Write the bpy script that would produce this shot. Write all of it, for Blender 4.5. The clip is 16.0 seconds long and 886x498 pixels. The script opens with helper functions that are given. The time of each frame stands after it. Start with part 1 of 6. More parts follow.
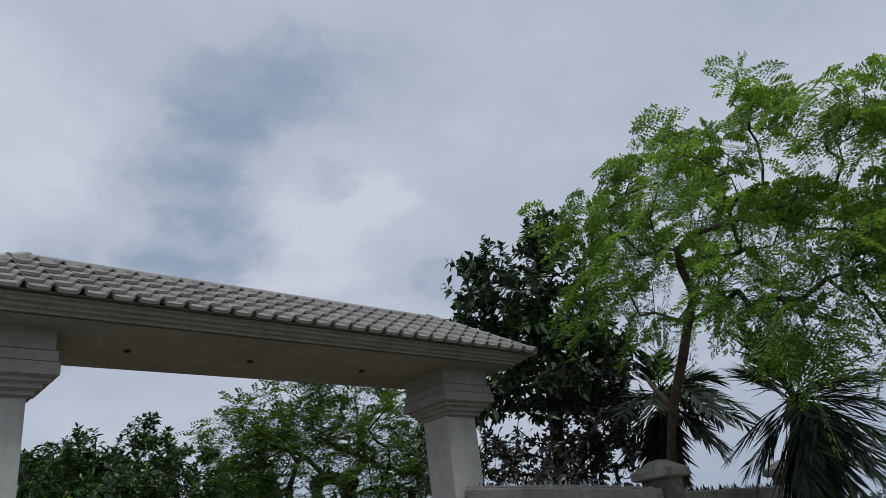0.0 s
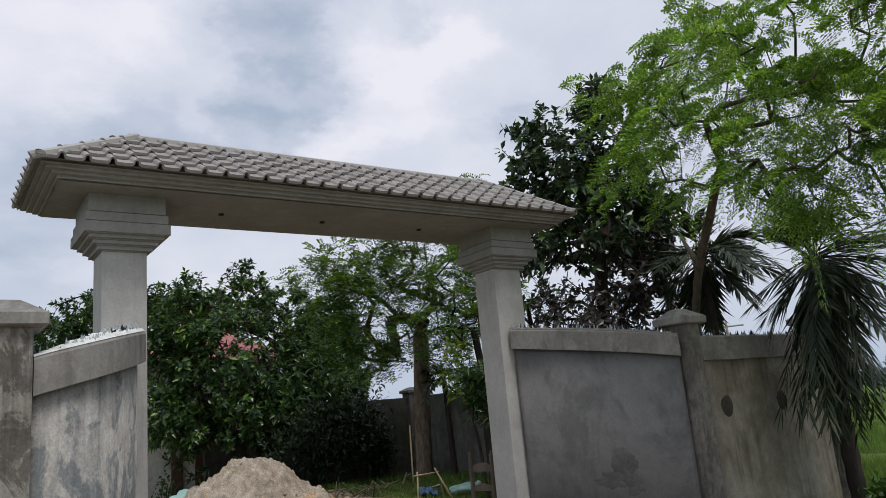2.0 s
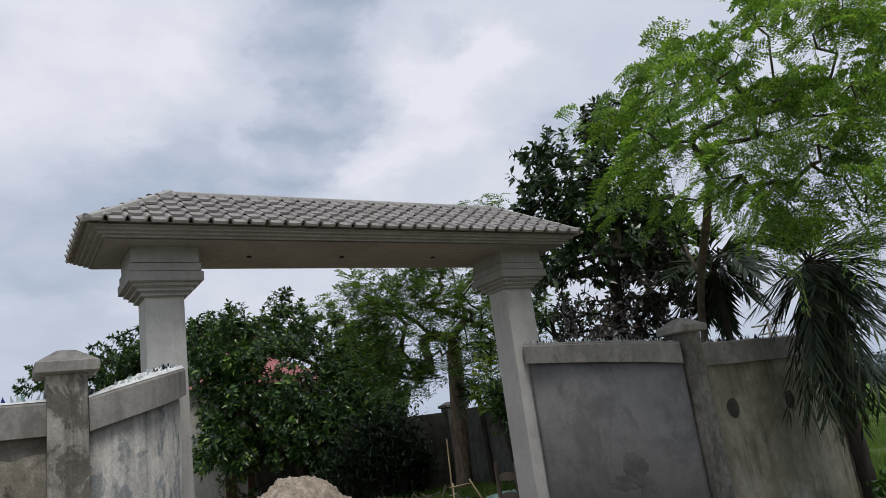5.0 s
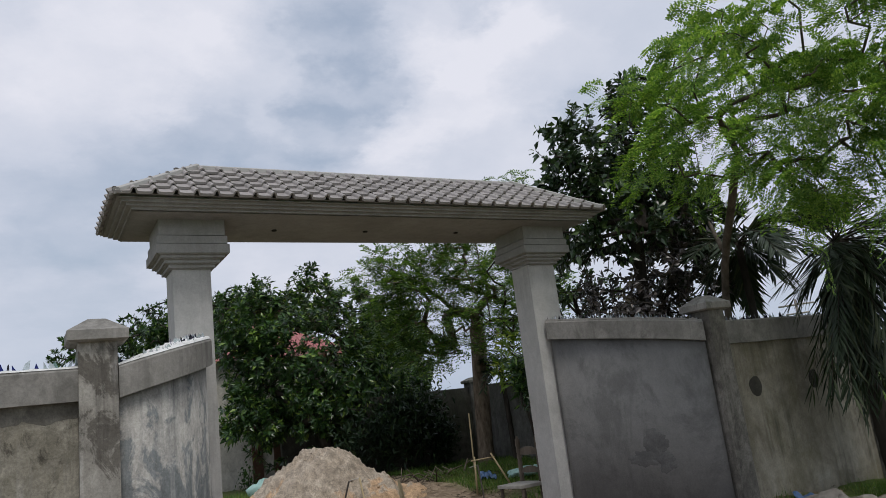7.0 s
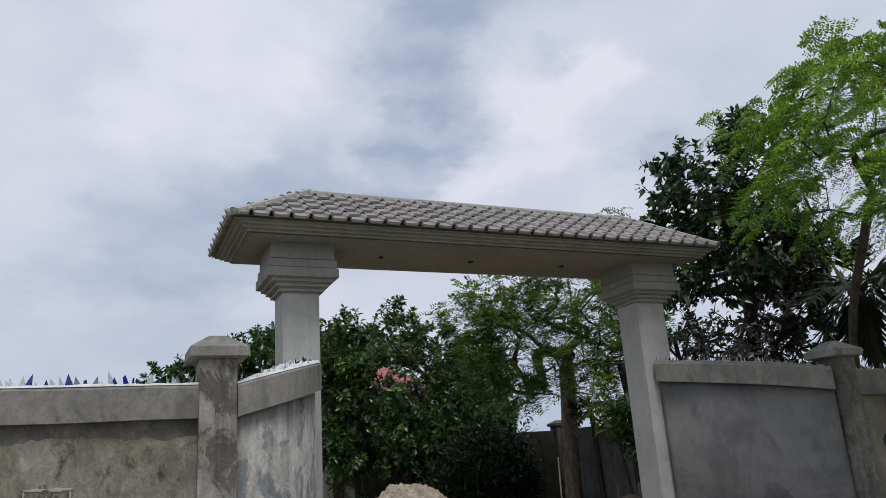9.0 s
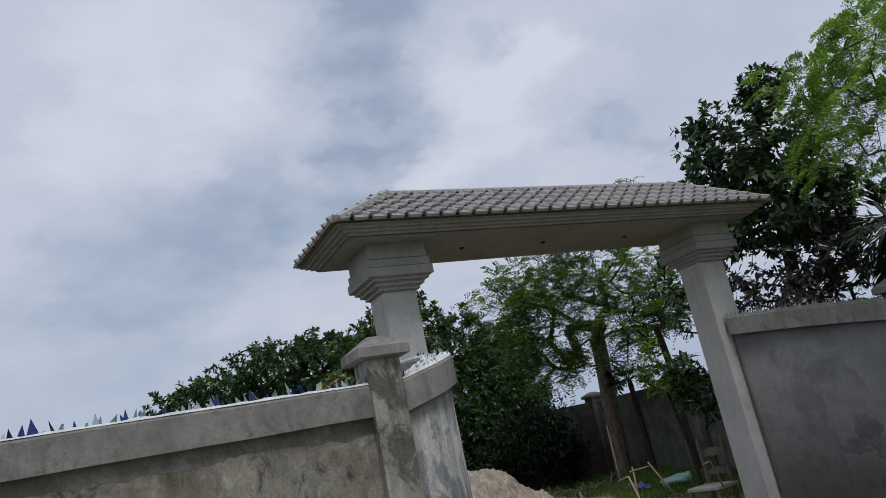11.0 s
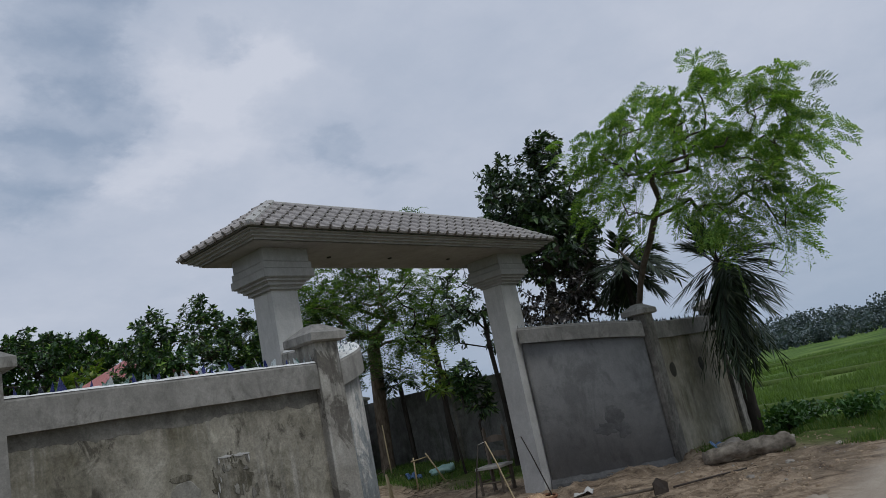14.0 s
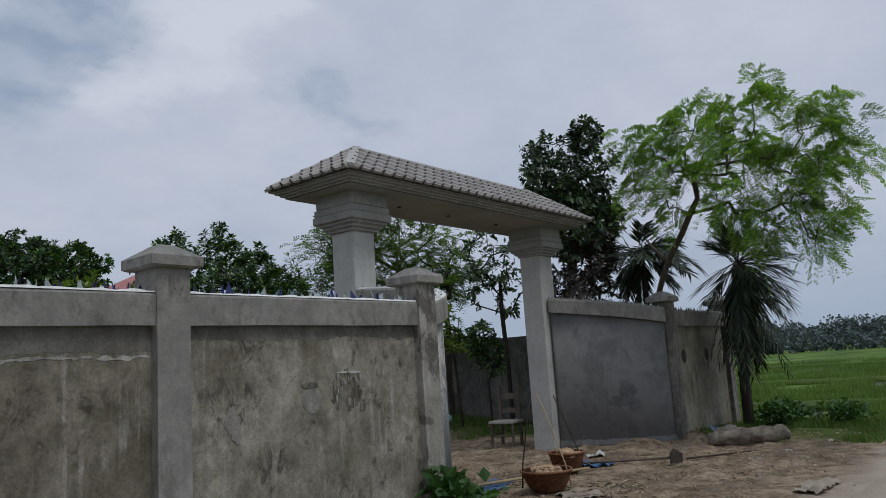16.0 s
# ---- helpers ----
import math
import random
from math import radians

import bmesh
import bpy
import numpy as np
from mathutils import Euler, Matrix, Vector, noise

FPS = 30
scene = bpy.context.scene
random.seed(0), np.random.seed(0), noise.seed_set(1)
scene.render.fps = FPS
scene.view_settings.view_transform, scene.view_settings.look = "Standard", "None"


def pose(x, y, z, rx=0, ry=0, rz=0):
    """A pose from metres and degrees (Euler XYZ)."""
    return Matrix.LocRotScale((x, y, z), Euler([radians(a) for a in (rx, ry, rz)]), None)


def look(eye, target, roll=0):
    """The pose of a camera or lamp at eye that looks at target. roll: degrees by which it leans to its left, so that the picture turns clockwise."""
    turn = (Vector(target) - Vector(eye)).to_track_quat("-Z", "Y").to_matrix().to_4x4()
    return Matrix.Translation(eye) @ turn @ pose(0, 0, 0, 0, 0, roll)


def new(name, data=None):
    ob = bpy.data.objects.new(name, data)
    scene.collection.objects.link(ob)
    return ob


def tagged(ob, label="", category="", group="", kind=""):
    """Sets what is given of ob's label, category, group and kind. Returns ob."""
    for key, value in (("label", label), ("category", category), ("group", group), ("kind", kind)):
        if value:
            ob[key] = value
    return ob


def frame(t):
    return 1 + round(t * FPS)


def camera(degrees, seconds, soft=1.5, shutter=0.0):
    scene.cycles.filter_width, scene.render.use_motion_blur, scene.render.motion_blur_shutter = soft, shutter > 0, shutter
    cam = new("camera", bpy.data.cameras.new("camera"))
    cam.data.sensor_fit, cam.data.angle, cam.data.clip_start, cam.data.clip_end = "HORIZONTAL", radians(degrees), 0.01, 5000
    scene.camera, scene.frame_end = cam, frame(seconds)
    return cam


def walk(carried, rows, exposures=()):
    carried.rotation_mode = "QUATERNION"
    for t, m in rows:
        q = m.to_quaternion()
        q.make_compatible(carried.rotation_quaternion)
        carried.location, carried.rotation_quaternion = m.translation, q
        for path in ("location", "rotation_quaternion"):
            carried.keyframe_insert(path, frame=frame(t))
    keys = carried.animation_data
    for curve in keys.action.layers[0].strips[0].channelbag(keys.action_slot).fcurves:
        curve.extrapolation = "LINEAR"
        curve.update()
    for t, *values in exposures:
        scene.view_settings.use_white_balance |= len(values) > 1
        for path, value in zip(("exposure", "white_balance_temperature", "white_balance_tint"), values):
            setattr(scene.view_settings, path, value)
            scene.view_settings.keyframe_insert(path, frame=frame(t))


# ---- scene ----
cam = camera(61.5, 16.0, soft=0.6)
PATH = [
    (0, (0.037, -0.714, 1.858), (1.302, 0.615, 2.653), -7.7),
    (0.5, (0.005, -1.137, 1.771), (1.211, 0.294, 2.474), -6.4),
    (1, (-0.11, -1.408, 1.731), (1.139, 0.04, 2.316), -6.8),
    (1.5, (-0.328, -1.65, 1.695), (0.92, -0.154, 2.148), -6.1),
    (2, (-0.317, -1.794, 1.698), (0.82, -0.207, 2.131), -5.3),
    (2.5, (-0.268, -1.875, 1.675), (0.811, -0.241, 2.082), -5.6),
    (3, (-0.35, -1.991, 1.709), (0.724, -0.36, 2.141), -6.7),
    (5.5, (-0.361, -2.701, 1.669), (0.665, -1.052, 2.147), -7.9),
    (6, (-0.371, -2.703, 1.66), (0.62, -1.03, 2.126), -6.9),
    (6.5, (-0.373, -2.697, 1.643), (0.596, -1.006, 2.093), -6.6),
    (7, (-0.352, -2.691, 1.638), (0.626, -0.999, 2.064), -7.0),
    (7.5, (-0.337, -2.7, 1.635), (0.658, -1.013, 2.04), -7.0),
    (8, (-0.373, -2.681, 1.62), (0.584, -0.974, 2.032), -6.4),
    (8.5, (-0.459, -2.536, 1.601), (0.419, -0.799, 2.059), -5.0),
    (9, (-0.615, -2.292, 1.613), (0.182, -0.542, 2.162), -3.9),
    (11.5, (-2.444, -1.884, 1.674), (-1.506, -0.196, 2.196), -13.9),
    (12, (-2.887, -1.942, 1.665), (-1.875, -0.31, 2.225), -14.7),
    (12.5, (-3.34, -1.959, 1.679), (-2.268, -0.369, 2.246), -14.2),
    (13, (-3.767, -1.971, 1.684), (-2.562, -0.475, 2.241), -14.5),
    (13.5, (-4.203, -2.093, 1.674), (-2.839, -0.717, 2.169), -13.9),
    (14, (-4.549, -2.087, 1.622), (-3.064, -0.812, 2.035), -11.8),
    (14.5, (-4.937, -1.913, 1.618), (-3.391, -0.693, 1.965), -9.7),
    (15, (-5.433, -1.873, 1.605), (-3.845, -0.696, 1.909), -7.2),
    (15.5, (-5.785, -1.726, 1.573), (-4.19, -0.556, 1.869), -4.8),
    (16, (-6.027, -1.529, 1.612), (-4.484, -0.294, 1.92), -3.8),
]
# seconds, stops, kelvin, tint
EXPOSURES = [(0.0, -0.33, 6150, 8), (0.5, -0.32, 6200, 8), (1.0, -0.15, 6300, 9), (1.5, 0.09, 6450, 10), (2.0, 0.13, 6500, 10), (3.2, 0.12, 6500, 10), (5.5, 0.04, 6450, 10), (8.0, 0.03, 6450, 10),
             (9.0, 0.0, 6350, 10), (11.5, -0.26, 6110, 9), (13.0, -0.33, 6030, 8), (14.0, -0.33, 6080, 8), (16.0, -0.32, 6130, 8)]
walk(cam, [(t, look(eye, target, roll)) for t, eye, target, roll in PATH], EXPOSURES)

# ---- world and sun ----
SUN_EL, SUN_AZ = 60.0, 182.0      # height and compass bearing (from +y, clockwise) of the veiled sun
world = bpy.data.worlds.new("overcast_sky")
scene.world = world
world.use_nodes = True


def make_sky():
    nt = world.node_tree
    nt.nodes.clear()
    out = nt.nodes.new("ShaderNodeOutputWorld")
    sky = nt.nodes.new("ShaderNodeTexSky")
    sky.sky_type, sky.sun_disc = "NISHITA", False
    sky.sun_elevation, sky.sun_rotation = radians(SUN_EL), radians(SUN_AZ)
    sky.air_density, sky.dust_density = 1.4, 2.5
    blue = nt.nodes.new("ShaderNodeBackground")
    blue.inputs["Strength"].default_value = 0.1
    nt.links.new(sky.outputs[0], blue.inputs["Color"])
    co = nt.nodes.new("ShaderNodeTexCoord")
    # the cloud layer is a flat sheet overhead: project the direction on it
    sep = nt.nodes.new("ShaderNodeSeparateXYZ")
    nt.links.new(co.outputs["Generated"], sep.inputs[0])
    up = nt.nodes.new("ShaderNodeMath"); up.operation = "ADD"; up.inputs[1].default_value = 0.28
    lift = nt.nodes.new("ShaderNodeMath"); lift.operation = "MAXIMUM"; lift.inputs[1].default_value = 0.0
    nt.links.new(sep.outputs[2], lift.inputs[0]); nt.links.new(lift.outputs[0], up.inputs[0])
    comb = nt.nodes.new("ShaderNodeCombineXYZ")
    for k in (0, 1):
        d = nt.nodes.new("ShaderNodeMath"); d.operation = "DIVIDE"
        nt.links.new(sep.outputs[k], d.inputs[0]); nt.links.new(up.outputs[0], d.inputs[1])
        nt.links.new(d.outputs[0], comb.inputs[k])

    def fbm(scale, detail, shift, rough=0.5):
        mp = nt.nodes.new("ShaderNodeMapping")
        mp.inputs["Location"].default_value = shift
        nt.links.new(comb.outputs[0], mp.inputs["Vector"])
        n = nt.nodes.new("ShaderNodeTexNoise")
        n.inputs["Scale"].default_value, n.inputs["Detail"].default_value, n.inputs["Roughness"].default_value = scale, detail, rough
        nt.links.new(mp.outputs[0], n.inputs["Vector"])
        return n

    def vmath(op, *args):
        m = nt.nodes.new("ShaderNodeVectorMath"); m.operation = op
        for k, v in enumerate(args):
            if isinstance(v, tuple):
                m.inputs[k].default_value = v
            elif isinstance(v, float):
                m.inputs["Scale"].default_value = v
            else:
                nt.links.new(v, m.inputs[k])
        return m

    def fmath(op, *args):
        m = nt.nodes.new("ShaderNodeMath"); m.operation = op
        for k, v in enumerate(args):
            if isinstance(v, float):
                m.inputs[k].default_value = v
            else:
                nt.links.new(v, m.inputs[k])
        return m.outputs[0]

    # billows: the sheet is bent by slow and quick noise, then banks of cloud lie on it
    slow = vmath("SCALE", vmath("SUBTRACT", fbm(3.2, 3.0, (1.7, 0.4, 0.0)).outputs["Color"], (0.5, 0.5, 0.5)).outputs[0], 0.2)
    quick = vmath("SCALE", vmath("SUBTRACT", fbm(9.0, 7.0, (0.3, 2.2, 0.0), 0.66).outputs["Color"], (0.5, 0.5, 0.5)).outputs[0], 0.17)
    bent = vmath("ADD", vmath("ADD", comb.outputs[0], slow.outputs[0]).outputs[0], quick.outputs[0]).outputs[0]
    level = fmath("MULTIPLY_ADD", fbm(CLOUD_SCALE, 6.0, CLOUD_SHIFT, 0.58).outputs[0], 0.62, 0.22)
    # small puffs along the banks
    puff = nt.nodes.new("ShaderNodeTexNoise")
    puff.inputs["Scale"].default_value, puff.inputs["Detail"].default_value, puff.inputs["Roughness"].default_value = 4.6, 7.0, 0.55
    nt.links.new(bent, puff.inputs["Vector"])
    level = fmath("ADD", level, fmath("MULTIPLY_ADD", puff.outputs[0], 0.24, -0.12))
    for cx_, cy_, r_, w_ in CLOUD_BANKS:
        far_ = vmath("DISTANCE", bent, (cx_, cy_, 0.0)).outputs["Value"]
        m = nt.nodes.new("ShaderNodeMapRange"); m.interpolation_type = "SMOOTHSTEP"
        for k_, v_ in zip(("From Min", "From Max", "To Min", "To Max"), (r_ * 0.35, r_ * 1.15, w_, 0.0)):
            m.inputs[k_].default_value = v_
        nt.links.new(far_, m.inputs["Value"])
        level = fmath("ADD", level, m.outputs[0])
    big = level
    ramp = nt.nodes.new("ShaderNodeValToRGB")
    e = ramp.color_ramp.elements
    e[0].position, e[0].color = 0.2, (0.42, 0.482, 0.595, 1)
    e[1].position, e[1].color = 0.8, (0.74, 0.745, 0.815, 1)
    mid = ramp.color_ramp.elements.new(0.5); mid.color = (0.57, 0.605, 0.70, 1)
    nt.links.new(big, ramp.inputs[0])
    # paler, greyer towards the horizon
    hz = nt.nodes.new("ShaderNodeMapRange")
    hz.inputs["From Min"].default_value, hz.inputs["From Max"].default_value = 0.0, 0.2
    hz.inputs["To Min"].default_value, hz.inputs["To Max"].default_value = 0.85, 0.0
    nt.links.new(sep.outputs[2], hz.inputs["Value"])
    mix = nt.nodes.new("ShaderNodeMix"); mix.data_type = "RGBA"
    nt.links.new(hz.outputs[0], mix.inputs[0])
    nt.links.new(ramp.outputs[0], mix.inputs[6])
    mix.inputs[7].default_value = (0.38, 0.46, 0.58, 1)
    veil = nt.nodes.new("ShaderNodeBackground")
    veil.inputs["Strength"].default_value = CLOUD_LIGHT
    nt.links.new(mix.outputs[2], veil.inputs["Color"])
    cover = nt.nodes.new("ShaderNodeMapRange")
    cover.inputs["From Min"].default_value, cover.inputs["From Max"].default_value = 0.2, 0.45
    cover.inputs["To Min"].default_value, cover.inputs["To Max"].default_value = 0.72, 0.97
    nt.links.new(big, cover.inputs["Value"])
    both = nt.nodes.new("ShaderNodeMixShader")
    nt.links.new(cover.outputs[0], both.inputs[0])
    nt.links.new(blue.outputs[0], both.inputs[1]); nt.links.new(veil.outputs[0], both.inputs[2])
    nt.links.new(both.outputs[0], out.inputs["Surface"])


CLOUD_SCALE, CLOUD_SHIFT, CLOUD_LIGHT = 1.9, (3.1, 1.4, 0.0), 1.04
# banks of cloud on the sheet: place, reach, lighter (+) or greyer (-)
CLOUD_BANKS = [(0.42, 0.80, 0.15, -0.20), (0.43, 0.94, 0.14, -0.20), (0.47, 1.07, 0.13, -0.21), (0.51, 1.20, 0.12, -0.21), (0.52, 1.33, 0.13, -0.20), (0.44, 1.46, 0.14, -0.20), (0.33, 1.60, 0.16, -0.15),
               (0.16, 1.78, 0.22, -0.14), (0.30, 1.37, 0.13, -0.15), (0.19, 1.50, 0.13, -0.13), (0.02, 1.62, 0.16, -0.13), (0.58, 1.44, 0.1, -0.13), (-0.05, 2.05, 0.4, -0.13), (0.56, 0.70, 0.16, -0.11),
               (0.98, 1.10, 0.09, -0.13), (1.07, 1.12, 0.085, -0.14), (1.17, 1.12, 0.08, -0.13), (0.645, 0.92, 0.045, -0.13), (0.93, 1.14, 0.07, -0.08),
               (0.15, 1.02, 0.2, 0.20), (0.10, 1.24, 0.16, 0.20), (0.26, 1.14, 0.1, 0.13), (0.68, 1.06, 0.12, 0.22), (0.74, 1.18, 0.14, 0.20), (0.74, 0.92, 0.09, 0.20), (0.68, 1.32, 0.1, 0.17), (0.86, 0.96, 0.12, 0.08), (0.85, 1.35, 0.3, 0.10)]
make_sky()
sun_data = bpy.data.lights.new("sun", "SUN")
sun_data.energy, sun_data.angle, sun_data.color = 1.4, radians(20), (1.0, 0.96, 0.9)
sun = new("sun", sun_data)
_az = radians(SUN_AZ)
sun.matrix_world = look((40 * math.sin(_az), 40 * math.cos(_az), 40 * math.tan(radians(SUN_EL))), (0, 0, 0))

# ---- materials ----


def links(mat):
    return mat.node_tree.nodes, mat.node_tree.links


def ramp_node(nodes, stops):
    r = nodes.new("ShaderNodeValToRGB")
    el = r.color_ramp.elements
    el[0].position, el[0].color = stops[0][0], (*stops[0][1], 1)
    el[1].position, el[1].color = stops[-1][0], (*stops[-1][1], 1)
    for p, c in stops[1:-1]:
        el.new(p).color = (*c, 1)
    return r


def noise_node(nodes, lk, vec, scale, detail=5.0, rough=0.6, distort=0.0):
    n = nodes.new("ShaderNodeTexNoise")
    n.inputs["Scale"].default_value, n.inputs["Detail"].default_value = scale, detail
    n.inputs["Roughness"].default_value, n.inputs["Distortion"].default_value = rough, distort
    lk.new(vec, n.inputs["Vector"])
    return n.outputs[0]


def mapped(nodes, lk, vec, scale=(1, 1, 1), loc=(0, 0, 0)):
    m = nodes.new("ShaderNodeMapping")
    m.inputs["Scale"].default_value, m.inputs["Location"].default_value = scale, loc
    lk.new(vec, m.inputs["Vector"])
    return m.outputs[0]


def mix_col(nodes, lk, fac, a, b, mode="MIX"):
    m = nodes.new("ShaderNodeMix")
    m.data_type, m.blend_type = "RGBA", mode
    for sock, v in ((m.inputs[0], fac), (m.inputs[6], a), (m.inputs[7], b)):
        if isinstance(v, (int, float)):
            sock.default_value = v
        elif isinstance(v, tuple):
            sock.default_value = (*v, 1)
        else:
            lk.new(v, sock)
    return m.outputs[2]


def map_range(nodes, lk, v, a, b, c=0.0, d=1.0):
    m = nodes.new("ShaderNodeMapRange")
    for k, x in zip(("From Min", "From Max", "To Min", "To Max"), (a, b, c, d)):
        m.inputs[k].default_value = x
    lk.new(v, m.inputs["Value"])
    return m.outputs[0]


def start(name, rough=0.85, spec=0.3):
    mat = bpy.data.materials.new(name)
    mat.use_nodes = True
    nodes, lk = links(mat)
    b = nodes["Principled BSDF"]
    b.inputs["Roughness"].default_value = rough
    b.inputs["Specular IOR Level"].default_value = spec
    co = nodes.new("ShaderNodeTexCoord").outputs["Object"]
    return mat, nodes, lk, b, co


def bump(nodes, lk, b, h, strength=0.3, dist=0.01):
    n = nodes.new("ShaderNodeBump")
    n.inputs["Strength"].default_value, n.inputs["Distance"].default_value = strength, dist
    lk.new(h, n.inputs["Height"])
    lk.new(n.outputs[0], b.inputs["Normal"])


def cement(name, dark, light, streak=None, streak_amt=0.5, patch=None, patch_amt=0.5, scale=1.0, grain=0.25, patch_scale=1.3, mottle=0.3, crack=0.0, sharp=(0.47, 0.58), low=None, drip=None, drip_amt=0.4, wide=0.2, scratch=None):
    """Cement plaster: clouds of tone, fine grain, runs of dirt down the face, patches of old skin."""
    mat, nodes, lk, b, co = start(name, 0.9, 0.2)
    big = noise_node(nodes, lk, co, 1.7 * scale, 6, 0.62, 0.4)
    col = ramp_node(nodes, ((0.5 - wide, dark), (0.5 + wide, light)))
    lk.new(big, col.inputs[0])
    c = col.outputs[0]
    if patch:
        pn = noise_node(nodes, lk, mapped(nodes, lk, co, (1, 1, 0.7), (4.2, 1.7, 0.3)), patch_scale, 8, 0.68, 0.6)
        if low:
            # the skin has come off lower down more than higher up
            sz = nodes.new("ShaderNodeSeparateXYZ")
            lk.new(co, sz.inputs[0])
            ad = nodes.new("ShaderNodeMath"); ad.operation = "ADD"
            lk.new(pn, ad.inputs[0]); lk.new(map_range(nodes, lk, sz.outputs[2], low[0], low[1], low[2], -low[2]), ad.inputs[1])
            pn = ad.outputs[0]
        c = mix_col(nodes, lk, map_range(nodes, lk, pn, sharp[0], sharp[1], 0, patch_amt), c, patch)
    if drip:
        # pale runs of lime washed down from the top
        dn = noise_node(nodes, lk, mapped(nodes, lk, co, (14, 14, 0.8), (3.0, 0.5, 2.2)), 1.0, 6, 0.6)
        dm = noise_node(nodes, lk, mapped(nodes, lk, co, (1, 1, 1), (1.4, 9.3, 4)), 1.6, 4, 0.6)
        mu = nodes.new("ShaderNodeMath"); mu.operation = "MULTIPLY"
        lk.new(map_range(nodes, lk, dn, 0.54, 0.66, 0, drip_amt), mu.inputs[0]); lk.new(map_range(nodes, lk, dm, 0.46, 0.6), mu.inputs[1])
        c = mix_col(nodes, lk, mu.outputs[0], c, drip)
    if streak:
        sn = noise_node(nodes, lk, mapped(nodes, lk, co, (9, 9, 0.55)), 1.0, 7, 0.66)
        s2 = noise_node(nodes, lk, mapped(nodes, lk, co, (1, 1, 1), (7, 3, 1)), 1.1, 3, 0.5)
        m1 = map_range(nodes, lk, sn, 0.48, 0.68)
        m2 = map_range(nodes, lk, s2, 0.4, 0.62)
        mul = nodes.new("ShaderNodeMath"); mul.operation = "MULTIPLY"
        lk.new(m1, mul.inputs[0]); lk.new(m2, mul.inputs[1])
        k = nodes.new("ShaderNodeMath"); k.operation = "MULTIPLY"; k.inputs[1].default_value = streak_amt
        lk.new(mul.outputs[0], k.inputs[0])
        c = mix_col(nodes, lk, k.outputs[0], c, streak)
    if scratch:
        # black algae in thin runs and ragged flecks, only in some places
        fn = noise_node(nodes, lk, mapped(nodes, lk, co, (8, 8, 4.5), (6.1, 2.4, 0.7)), 1.0, 9, 0.75, 0.8)
        fm = noise_node(nodes, lk, mapped(nodes, lk, co, (1, 1, 1), (8.4, 1.3, 5.5)), 1.9, 5, 0.62, 0.5)
        fx = nodes.new("ShaderNodeMath"); fx.operation = "MULTIPLY"
        lk.new(map_range(nodes, lk, fn, 0.5, 0.6, 0, 0.75), fx.inputs[0]); lk.new(map_range(nodes, lk, fm, 0.5, 0.62), fx.inputs[1])
        c = mix_col(nodes, lk, fx.outputs[0], c, scratch)
    rough_ = noise_node(nodes, lk, mapped(nodes, lk, co, (1, 1, 0.75), (1.1, 5.2, 2.0)), 8.5, 10, 0.78, 0.5)
    c = mix_col(nodes, lk, mottle, c, map_hard(nodes, lk, rough_), "OVERLAY")
    if crack:
        # hairline cracks and scratches
        vo = nodes.new("ShaderNodeTexVoronoi")
        vo.feature = "DISTANCE_TO_EDGE"
        vo.inputs["Scale"].default_value = 1.6
        wob = nodes.new("ShaderNodeVectorMath"); wob.operation = "MULTIPLY_ADD"
        wn = nodes.new("ShaderNodeTexNoise")
        wn.inputs["Scale"].default_value, wn.inputs["Detail"].default_value = 3.0, 7.0
        lk.new(co, wn.inputs["Vector"])
        lk.new(wn.outputs["Color"], wob.inputs[0]); wob.inputs[1].default_value = (0.5, 0.5, 0.5); lk.new(co, wob.inputs[2])
        lk.new(wob.outputs[0], vo.inputs["Vector"])
        line = map_range(nodes, lk, vo.outputs["Distance"], 0.0, 0.012, crack, 0.0)
        c = mix_col(nodes, lk, line, c, (0.035, 0.03, 0.025))
    fine = noise_node(nodes, lk, co, 55.0, 4, 0.7)
    c = mix_col(nodes, lk, grain, c, map_grey(nodes, lk, fine), "OVERLAY")
    lk.new(c, b.inputs["Base Color"])
    bump(nodes, lk, b, noise_node(nodes, lk, co, 28.0, 6, 0.7), 0.35, 0.012)
    return mat


def map_hard(nodes, lk, v):
    r = ramp_node(nodes, ((0.36, (0.12, 0.12, 0.12)), (0.5, (0.5, 0.5, 0.5)), (0.64, (0.9, 0.9, 0.9))))
    lk.new(v, r.inputs[0])
    return r.outputs[0]


def map_grey(nodes, lk, v):
    r = ramp_node(nodes, ((0.3, (0.2, 0.2, 0.2)), (0.7, (0.8, 0.8, 0.8))))
    lk.new(v, r.inputs[0])
    return r.outputs[0]


def plain(name, dark, light, scale=6.0, rough=0.7, spec=0.3, bump_s=0.25, stretch=(1, 1, 1), per="none", metal=0.0, wide=0.25, vary=0.8):
    """Two-scale noise between two colours; per: vary by object or island as well."""
    mat, nodes, lk, b, co = start(name, rough, spec)
    b.inputs["Metallic"].default_value = metal
    v = mapped(nodes, lk, co, stretch)
    n1 = noise_node(nodes, lk, v, scale, 6, 0.65, 0.2)
    r = ramp_node(nodes, ((0.5 - wide, dark), (0.5 + wide, light)))
    lk.new(n1, r.inputs[0])
    c = r.outputs[0]
    if per != "none":
        if per == "object":
            rnd = nodes.new("ShaderNodeObjectInfo").outputs["Random"]
        else:
            rnd = nodes.new("ShaderNodeNewGeometry").outputs["Random Per Island"]
        c = mix_col(nodes, lk, vary, c, map_grey_lin(nodes, lk, rnd), "OVERLAY")
    lk.new(c, b.inputs["Base Color"])
    bump(nodes, lk, b, noise_node(nodes, lk, v, scale * 7, 5, 0.7), bump_s, 0.01)
    return mat


